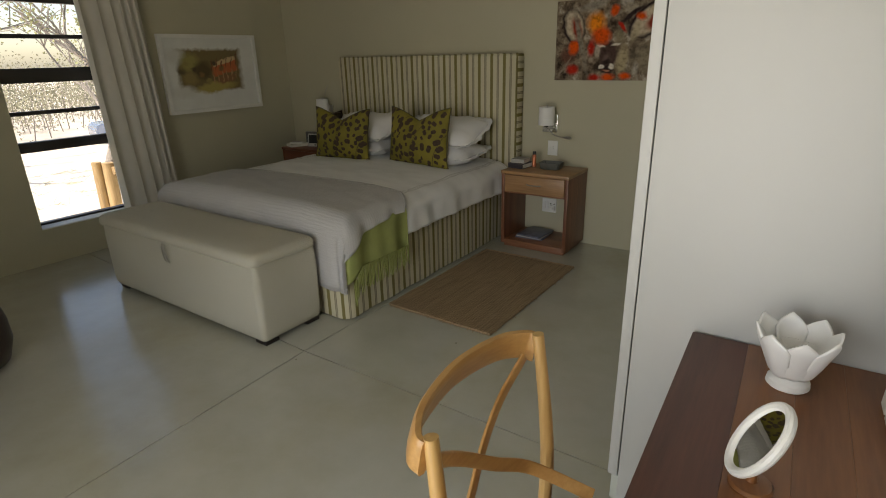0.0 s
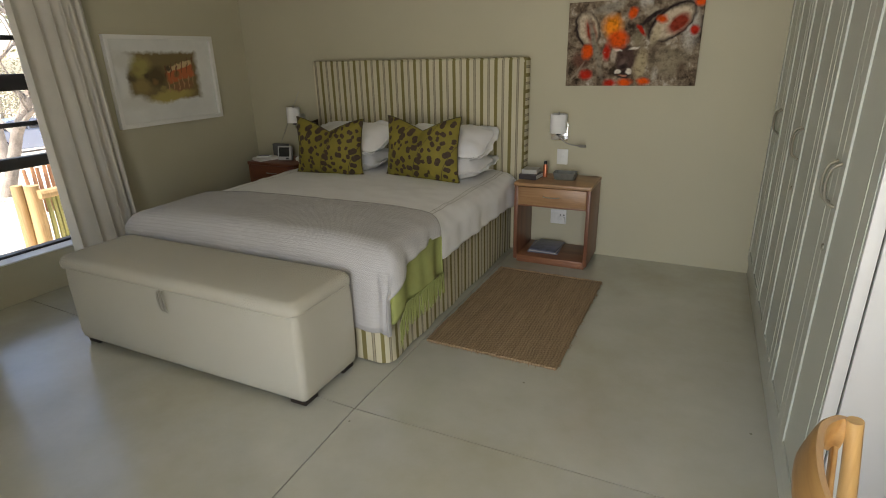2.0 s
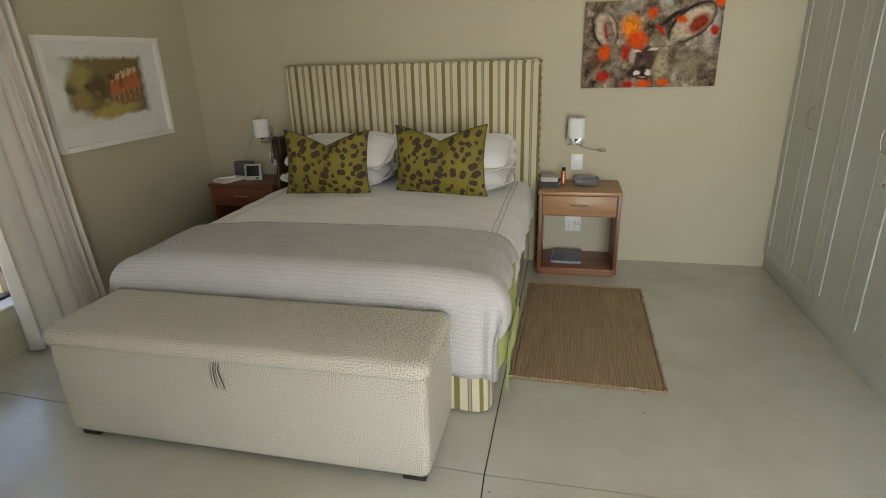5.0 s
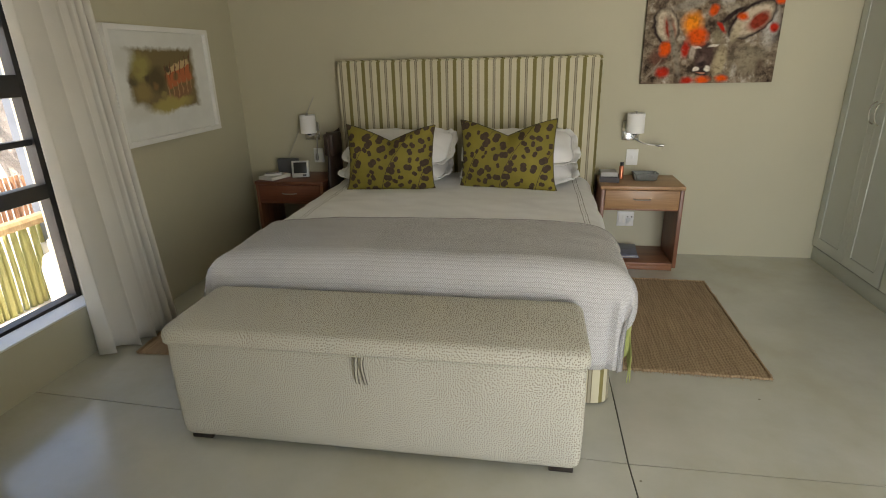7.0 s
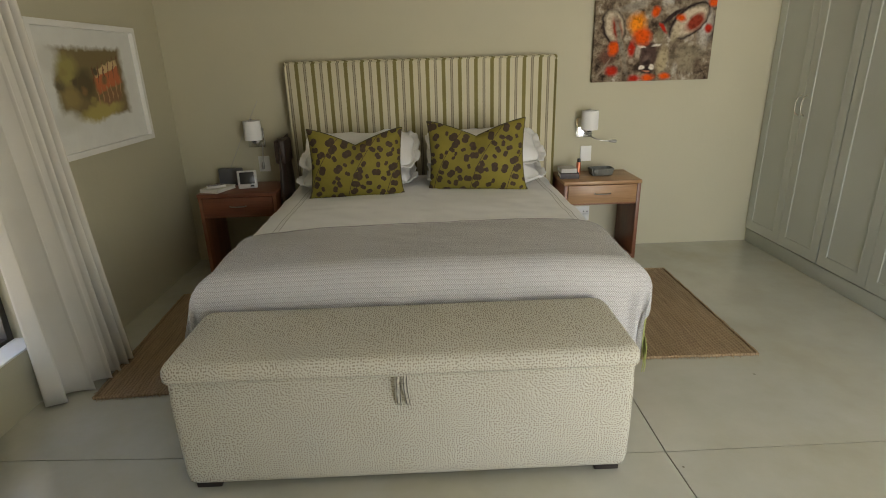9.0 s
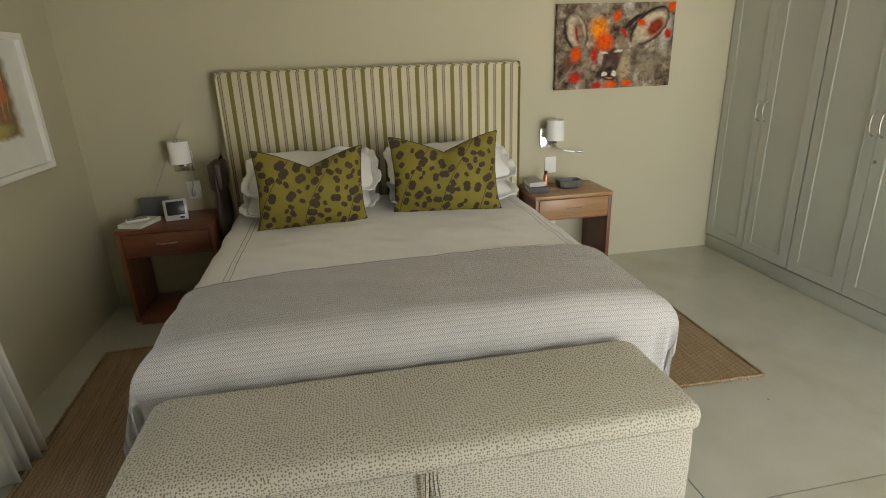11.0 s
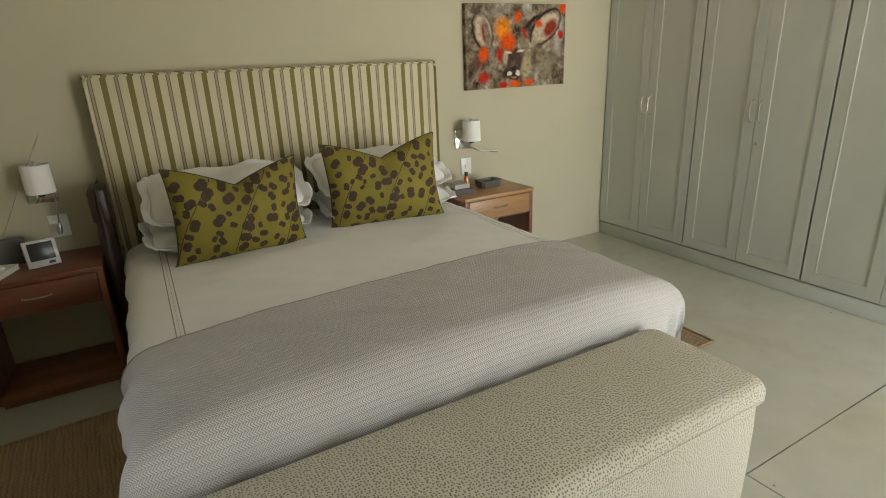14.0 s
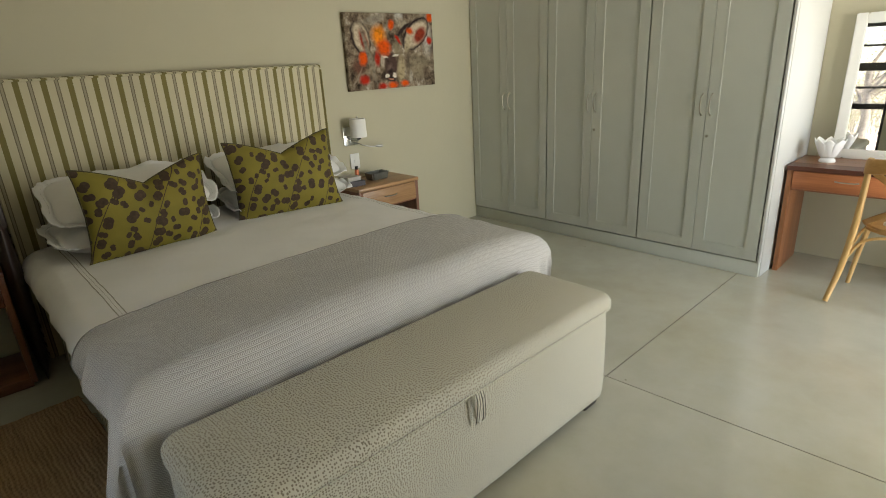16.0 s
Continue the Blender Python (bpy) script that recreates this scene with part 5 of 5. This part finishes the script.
tulip_bowl()
van = thing("vanity_mirror", pose(0.912, 1.890, 0.715, 0, 0, 18), "small white oval vanity mirror on a wooden foot", "mirror")
part("foot", lathe([(0.036, 0.0), (0.038, 0.003), (0.034, 0.008), (0.010, 0.012), (0.007, 0.04)], 28), WOOD_TOP_Y, van, "small turned wooden foot")
part("stem", tube([(0, 0, 0.012), (0, 0, 0.06)], 0.006, 10), WOOD_TOP_Y, van)
oval = pose(0, 0, 0.100, 0, -60, 0) @ pose(0, 0, 0, 0, 0, 90)
ring = [(0.055 * math.cos(2 * math.pi * k / 40), 0.073 * math.sin(2 * math.pi * k / 40), 0) for k in range(41)]
rg = part("ring", tube(ring, 0.011, 10, flat=0.8), WHITE_PAINT, van, "white oval rim")
rg.matrix_local = oval
gl = part("glass", lathe([(0.055, -0.003), (0.055, 0.003)], 40), MIRROR, van, "silvered mirror glass")
gl.matrix_local = oval @ Matrix.Diagonal((0.97, 1.31, 1, 1))

mir = thing("wall_mirror", pose(1.150, 1.940, 0.715, 0, 1.7, 2.0), "large mirror in a carved white frame on table", "mirror")
MW, MH, MB = 0.375, 0.885, 0.062
fr = bmesh.new()
for y0, y1, z0, z1 in ((-MW, -MW + MB, 0, MH), (MW - MB, MW, 0, MH), (-MW + MB, MW - MB, 0, MB), (-MW + MB, MW - MB, MH - MB, MH)):
    box(fr, -0.016, 0.016, y0, y1, z0, z1)
bmesh.ops.bevel(fr, geom=fr.edges[:], offset=0.006, segments=2, affect="EDGES")
frame_ob = part("frame", fr, WHITE_PAINT, mir, "chalky white painted frame")
orn = bmesh.new()
for k in range(9):
    bmesh.ops.create_uvsphere(orn, u_segments=8, v_segments=5, radius=0.011, matrix=Matrix.Translation((-0.016, -0.11 + 0.0275 * k, MB / 2)) @ Matrix.Diagonal((0.5, 1.0, 0.6 + 0.5 * (k % 2), 1)))
part("carving", orn, WHITE_PAINT, frame_ob, "low carved ornament")
part("glass", box(bmesh.new(), -0.006, 0.002, -MW + MB - 0.002, MW - MB + 0.002, MB - 0.002, MH - MB + 0.002), MIRROR, mir, "silvered mirror glass", 0)


def chair():
    c = thing("dining_chair", pose(0.0, 1.773, 0), "honey coloured bentwood chair with crossed back", "chair")
    for s in (1, -1):
        post = curve_points([(0.372, s * 0.288, 0.006), (0.445, s * 0.258, 0.20), (0.470, s * 0.236, 0.43), (0.463, s * 0.226, 0.62), (0.438, s * 0.218, 0.842)], 6)
        n = len(post)
        part("back_leg", tube(post, [0.014 + 0.004 * math.sin(math.pi * k / (n - 1)) for k in range(n)], 12), BEECH, c)
        leg = curve_points([(0.760, s * 0.258, 0.006), (0.775, s * 0.235, 0.22), (0.785, s * 0.205, 0.42)], 6)
        part("front_leg", tube(leg, [0.0125 + 0.004 * k / (len(leg) - 1) for k in range(len(leg))], 12), BEECH, c)
        brace = curve_points([(0.46, s * 0.25, 0.22), (0.50, s * 0.232, 0.34), (0.58, s * 0.212, 0.40), (0.68, s * 0.207, 0.40), (0.75, s * 0.218, 0.34), (0.77, s * 0.234, 0.22)], 6)
        part("brace", tube(brace, 0.0085, 8), BEECH, c)
    back_brace = curve_points([(0.47, 0.245, 0.26), (0.48, 0.19, 0.36), (0.485, 0.09, 0.40), (0.485, -0.09, 0.40), (0.48, -0.19, 0.36), (0.47, -0.245, 0.26)], 6)
    part("brace", tube(back_brace, 0.0085, 8), BEECH, c)
    rail = [(0.428, 0.228, 0.798), (0.398, 0.217, 0.803), (0.362, 0.146, 0.813), (0.342, 0.0, 0.819), (0.362, -0.146, 0.813), (0.398, -0.217, 0.803), (0.428, -0.228, 0.798)]
    part("top_rail", strip(rail, 0.080, 0.020, (0.30, 0, 1), 8), BEECH_Y, c)
    part("cross_band", strip([(0.412, 0.200, 0.782), (0.400, 0.09, 0.70), (0.415, -0.03, 0.60), (0.462, -0.15, 0.510), (0.60, -0.215, 0.445)], 0.032, 0.010, (0, -0.62, 0.78), 8), BEECH_Y, c)
    part("cross_band", strip([(0.418, -0.205, 0.770), (0.412, -0.09, 0.690), (0.428, 0.03, 0.595), (0.468, 0.15, 0.512), (0.60, 0.215, 0.445)], 0.032, 0.010, (0, 0.62, 0.78), 8), BEECH_Y, c)
    out = []
    for k in range(40):
        a = 2 * math.pi * k / 40
        ca, sa = math.cos(a), math.sin(a)
        x, y = math.copysign(abs(ca) ** 0.6, ca), math.copysign(abs(sa) ** 0.6, sa)
        out.append((0.675 + 0.185 * x, (0.212 + 0.014 * x) * y))
    seat = prism(out, 0.415, 0.445)
    bmesh.ops.bevel(seat, geom=[e for e in seat.edges if abs(e.verts[0].co.z - e.verts[1].co.z) < 0.001], offset=0.010, segments=3, affect="EDGES")
    part("seat", seat, BEECH_Y, c)
    return c


chair()
cable = finish("power_cable", tube(curve_points([(1.06, 1.62, 0.7185), (0.90, 1.66, 0.7185), (0.75, 1.70, 0.7185), (0.715, 1.71, 0.69), (0.700, 1.74, 0.54), (0.675, 1.80, 0.455), (0.63, 1.83, 0.4485)], 6), 0.0032, 6), BLACK)
tagged(cable, "thin black cable trailing from table onto chair seat", "cable")
plug = finish("white_charger", bevelled(-0.045, 0.045, -0.025, 0.025, 0.0, 0.022, 0.004), WHITE_PLASTIC)
plug.matrix_world = pose(0.60, 1.85, 0.4455, 0, 0, 70)
tagged(plug, "small white charger lying on chair seat", "charger")

pouf = thing("leather_pouffe", pose(-2.52, 1.465, 0), "round dark brown leather pouffe on the floor", "pouffe")
part("body", lathe([(0.19, 0.0), (0.24, 0.02), (0.27, 0.12), (0.268, 0.22), (0.246, 0.34), (0.238, 0.35)], 40), LEATHER, pouf, smooth=60)
part("seat", lathe([(0.238, 0.345), (0.256, 0.36), (0.256, 0.39), (0.23, 0.415), (0.10, 0.425), (0.01, 0.425)], 40), LEATHER, pouf, "padded leather seat", 60)


# ---------------------------------------------------------------- outside the window
def ground_z(x):
    """Level round the house, falling away to the west."""
    f = max(0.0, min(1.0, (-x - 6.0) / 25.0))
    return -0.28 - 2.15 * f


gd = bmesh.new()
lines = []
for gx in (-300, -31, -26, -21, -16, -11, -6, 300):
    lines.append([gd.verts.new((gx, gy, ground_z(gx))) for gy in (-300, 300)])
for (a, b), (c, d) in zip(lines, lines[1:]):
    gd.faces.new((a, c, d, b))
base_edge = bmesh.ops.extrude_face_region(gd, geom=gd.faces[:])
for v in base_edge["geom"]:
    if isinstance(v, bmesh.types.BMVert):
        v.co.z = -3.0
setting("ground", gd, SAND, "pale bare sandy ground falling gently away from the house")
POLE = wood("weathered_gum_pole", (0.26, 0.17, 0.08), (0.50, 0.36, 0.19), 2, 0.8)
POLE_GREEN = wood("treated_green_pole", (0.20, 0.20, 0.07), (0.38, 0.37, 0.15), 2, 0.8)
POLE_RED = wood("red_brown_pole", (0.22, 0.10, 0.05), (0.40, 0.21, 0.11), 2, 0.8)
BARK = surface("grey_bark", (0.30, 0.27, 0.235), 0.95, 0.35, 7, 45, 1.0, dist=0.03)
DRYLEAF = surface("dry_leaf", (0.24, 0.25, 0.12), 0.8, 0.3)
SCRUB = surface("grey_green_scrub", (0.27, 0.265, 0.185), 0.9, 0.35)
STRAW = surface("dry_straw", (0.46, 0.42, 0.28), 0.9, 0.3)
# blue grey paint, darkened to stand for the shade of an unbuilt veranda roof
POST_SHADED = surface("blue_grey_post_shaded", (0.115, 0.135, 0.165), 0.6, 0.15, 6, 80, 0.3)
rng = random.Random(11)


def fence(x, y0, y1, top, n, material, label, rail=True, base=-0.28):
    f = thing("pole_fence", pose(x, y0, base), label, "fence")
    h = top - base
    for k in range(n):
        y = (y1 - y0) * (k + 0.5) / n + rng.uniform(-0.008, 0.008)
        r = rng.uniform(0.018, 0.026)
        lean = rng.uniform(-0.015, 0.015)
        part("pole", tube([(0, y, 0), (0.005, y + lean / 2, h * 0.5), (rng.uniform(-0.01, 0.01), y + lean, h - 0.05 + rng.uniform(-0.02, 0.02))], [r * 1.05, r, r * 0.9], 8), material, f)
    if rail:
        part("rail", tube([(0.05, -0.05, h - 0.02), (0.055, (y1 - y0) / 2, h - 0.012), (0.05, y1 - y0 + 0.05, h - 0.02)], [0.045, 0.043, 0.042], 10), POLE, f, "horizontal split pole rail")
    return f


fence(-5.38, 3.72, 5.4, 0.40, 30, POLE_GREEN, "low fence of greenish upright gum poles with rail")
fence(-7.4, 4.6, 8.6, 0.36, 56, POLE_RED, "low fence of red brown gum poles behind", False)
for x, y, h, r in ((-5.42, 3.655, 0.46, 0.062), (-5.50, 3.575, 0.47, 0.05)):
    p = finish("gum_pole", tube([(0, 0, 0), (0, 0.01, 0.4), (0.005, 0.012, h + 0.28)], [r * 1.04, r, r * 0.95], 14), POLE)
    p.location = (x, y, -0.28)
    tagged(p, "thick upright gum pole standing in the sand", "pole", "thick fence poles")
post = thing("veranda_post", pose(-5.30, 4.43, -0.28), "square blue grey painted timber veranda post", "post")
part("shaft", bevelled(-0.09, 0.09, -0.12, 0.12, 0.10, 3.1, 0.006), POST_SHADED, post)
part("footing", bevelled(-0.13, 0.13, -0.15, 0.15, 0.0, 0.46, 0.02), WHITE_PAINT, post, "whitewashed footing")
for y in (-0.045, 0.03):
    for z in (1.12, 1.30):
        bl = part("bolt", lathe([(0.016, 0), (0.016, 0.01), (0.008, 0.018)], 10), FRAME, post, "dark bolt head")
        bl.matrix_local = pose(0.09, y, z, 0, 90, 0)
gas = thing("gas_cylinder", pose(-5.02, 4.12, -0.28), "white gas cylinder standing beside the post", "gas cylinder")
part("shell", lathe([(0.12, 0.0), (0.15, 0.03), (0.155, 0.36), (0.13, 0.44), (0.05, 0.48), (0.03, 0.49)], 28), WHITE_PAINT, gas)
part("collar", lathe([(0.075, 0.46), (0.08, 0.46), (0.08, 0.56), (0.075, 0.56)], 24), WHITE_PAINT, gas)
part("valve", lathe([(0.02, 0.48), (0.02, 0.53), (0.01, 0.54)], 12), FRAME, gas)


def branch(bm, tips, p, d, length, r, depth, rg):
    n = 5
    pts, q = [p.copy()], p.copy()
    for k in range(n):
        d = (d + Vector((rg.uniform(-1, 1), rg.uniform(-1, 1), rg.uniform(-0.4, 0.7))) * 0.22).normalized()
        q = q + d * length / n
        pts.append(q.copy())
    tube(pts, [r * (1 - 0.55 * k / n) for k in range(n + 1)], 6 if depth > 1 else 4, bm)
    if depth == 0:
        tips += pts[2:]
        return
    for k in range(rg.choice((3, 3, 4))):
        i = rg.randint(2, n)
        dd = (d + Vector((rg.uniform(-1, 1), rg.uniform(-1, 1), rg.uniform(-0.3, 0.8))) * 0.9).normalized()
        branch(bm, tips, pts[i], dd, length * rg.uniform(0.55, 0.8), r * 0.5, depth - 1, rg)


def leaves(tips, per, spread, size, rg):
    bm = bmesh.new()
    for p in tips:
        for _ in range(per):
            q = p + Vector((rg.gauss(0, spread), rg.gauss(0, spread), rg.gauss(0, spread * 0.7)))
            a = Vector((rg.uniform(-1, 1), rg.uniform(-1, 1), rg.uniform(-1, 1))).normalized()
            b = a.orthogonal().normalized() * size * rg.uniform(0.5, 1.0)
            a = a * size * rg.uniform(0.9, 1.6)
            bm.faces.new([bm.verts.new(q - a), bm.verts.new(q + b), bm.verts.new(q + a), bm.verts.new(q - b)])
    return bm


def tree(x, y, height, r, seed, per, label, lean=(0, 0)):
    rg = random.Random(seed)
    t = thing("tree", pose(x, y, ground_z(x) - 0.02), label, "tree", "bushveld trees outside")
    bm, tips = bmesh.new(), []
    trunk = [Vector((lean[0] * k / 4 + rg.uniform(-0.06, 0.06), lean[1] * k / 4 + rg.uniform(-0.06, 0.06), height * 0.45 * k / 4)) for k in range(5)]
    tube(trunk, [r * (1.15 - 0.12 * k) for k in range(5)], 12, bm)
    for k in range(5):
        a = 2 * math.pi * k / 5 + rg.uniform(-0.4, 0.4)
        d = Vector((math.cos(a), math.sin(a), rg.uniform(0.35, 1.1))).normalized()
        branch(bm, tips, trunk[rg.choice((2, 3, 4))], d, height * 0.33, r * 0.5, 2, rg)
    part("trunk", bm, BARK, t, smooth=60)
    part("crown", leaves(tips, per, 0.22, 0.028, rg), DRYLEAF, t, "sparse small dry leaves", 0)
    return t


tree(-8.9, 7.75, 6.0, 0.26, 3, 2, "thick rough-barked bushveld tree with sparse leaves", (-0.4, -0.3))
tree(-11.0, 6.0, 5.0, 0.10, 8, 3, "thin bare grey tree in the sand", (0.9, 0.6))
tree(-13.5, 3.6, 5.5, 0.12, 15, 3, "thin bare grey tree beside the track")
tree(-18.0, 9.5, 6.0, 0.14, 21, 3, "thin leafy bushveld tree further off")
tree(-20.0, 5.5, 6.5, 0.15, 34, 3, "thin leafy bushveld tree further off")
tree(-17.0, 13.0, 6.0, 0.14, 45, 3, "thin leafy bushveld tree further off")

# far scrub as one mass of thin stems and leaves
rg = random.Random(77)
sc, tips = bmesh.new(), []
for k in range(520):
    x, y = rg.uniform(-62, -32), rg.uniform(0, 48)
    p = Vector((x, y, ground_z(x) - 0.02))
    h = rg.uniform(1.5, 4.2)
    q = p + Vector((rg.uniform(-0.6, 0.6), rg.uniform(-0.6, 0.6), h))
    tube([p, (p + q) / 2 + Vector((rg.uniform(-0.2, 0.2), rg.uniform(-0.2, 0.2), 0)), q], [0.035, 0.022, 0.010], 4, sc)
    for f in (0.4, 0.55, 0.7, 0.85, 1.0):
        tips.append(p.lerp(q, f))
tagged(finish("scrub_stems", sc, BARK, 0), "mass of thin bare bushveld stems far off", "scrub", kind="stuff")
tagged(finish("scrub_leaves", leaves(tips, 26, 0.85, 0.055, rg), SCRUB, 0), "dry straw coloured bushveld scrub leaves", "scrub", kind="stuff")
# tufts and fallen sticks on the sand
tf = bmesh.new()
for k in range(260):
    x, y = rg.uniform(-14, -5.2), rg.uniform(1.5, 11)
    for _ in range(5):
        a = rg.uniform(0, 6.283)
        d = Vector((math.cos(a), math.sin(a), rg.uniform(0.05, 0.5))) * rg.uniform(0.06, 0.2)
        p = Vector((x + rg.uniform(-0.1, 0.1), y + rg.uniform(-0.1, 0.1), ground_z(x) + 0.002))
        tube([p, p + d], [0.004, 0.002], 3, tf)
tagged(finish("dry_litter", tf, STRAW, 0), "dry grass and sticks scattered on the sand", "litter", kind="stuff")


def car(m):
    c = thing("car", m, "pale silver blue sedan parked on the sand", "car")
    CARP, *_ = node_mat("silver_blue_paint", (0.24, 0.29, 0.39), 0.25, 0.4, 0.6)
    GLZ = surface("car_glass", (0.03, 0.035, 0.04), 0.1, 0.1)
    TYRE = surface("tyre_rubber", (0.02, 0.02, 0.02), 0.8, 0.2)

    def loft(outline, half, bev):
        bm = bmesh.new()
        a = [bm.verts.new((x, -half, z)) for x, z in outline]
        b = [bm.verts.new((x, half, z)) for x, z in outline]
        bm.faces.new(a), bm.faces.new(b[::-1])
        for k in range(len(a)):
            q = (k + 1) % len(a)
            bm.faces.new((a[k], b[k], b[q], a[q]))
        bmesh.ops.bevel(bm, geom=bm.edges[:], offset=bev, segments=2, affect="EDGES")
        return bm

    part("body", loft([(-2.2, 0.35), (-2.2, 0.75), (-2.05, 0.95), (-1.0, 1.0), (1.0, 0.95), (2.0, 0.80), (2.2, 0.62), (2.2, 0.35), (1.9, 0.22), (-1.9, 0.22)], 0.85, 0.06), CARP, c)
    part("cabin", loft([(-1.55, 0.97), (-0.95, 1.38), (-0.3, 1.45), (0.35, 1.40), (1.05, 0.95)], 0.70, 0.06), CARP, c)
    for s in (-1, 1):
        for x0, x1, x2, x3 in ((-1.25, -0.85, -0.28, -0.28), (-0.22, -0.22, 0.30, 0.85)):
            bm = bmesh.new()
            vs = [bm.verts.new((x, s * y, z)) for y in (0.69, 0.712) for x, z in ((x0, 1.03), (x3, 1.02), (x2, 1.34), (x1, 1.33))]
            for f in ((0, 1, 2, 3), (7, 6, 5, 4), (0, 4, 5, 1), (1, 5, 6, 2), (2, 6, 7, 3), (3, 7, 4, 0)):
                bm.faces.new([vs[i] for i in f])
            part("side_window", bm, GLZ, c)
        for x in (-1.35, 1.38):
            wheel = part("wheel", lathe([(0.20, -0.10), (0.31, -0.10), (0.33, -0.06), (0.33, 0.06), (0.31, 0.10), (0.20, 0.10)], 28), TYRE, c, "black tyre with alloy rim")
            wheel.matrix_local = pose(x, s * 0.80, 0.33, 90, 0, 0)
            part("rim", lathe([(0.20, -0.085), (0.20, 0.095), (0.16, 0.085), (0.05, 0.10)], 20), SILVER, wheel, "silver alloy rim")
    return c


car(pose(-26.4, 14.75, ground_z(-26.5), 0, 0, 78))
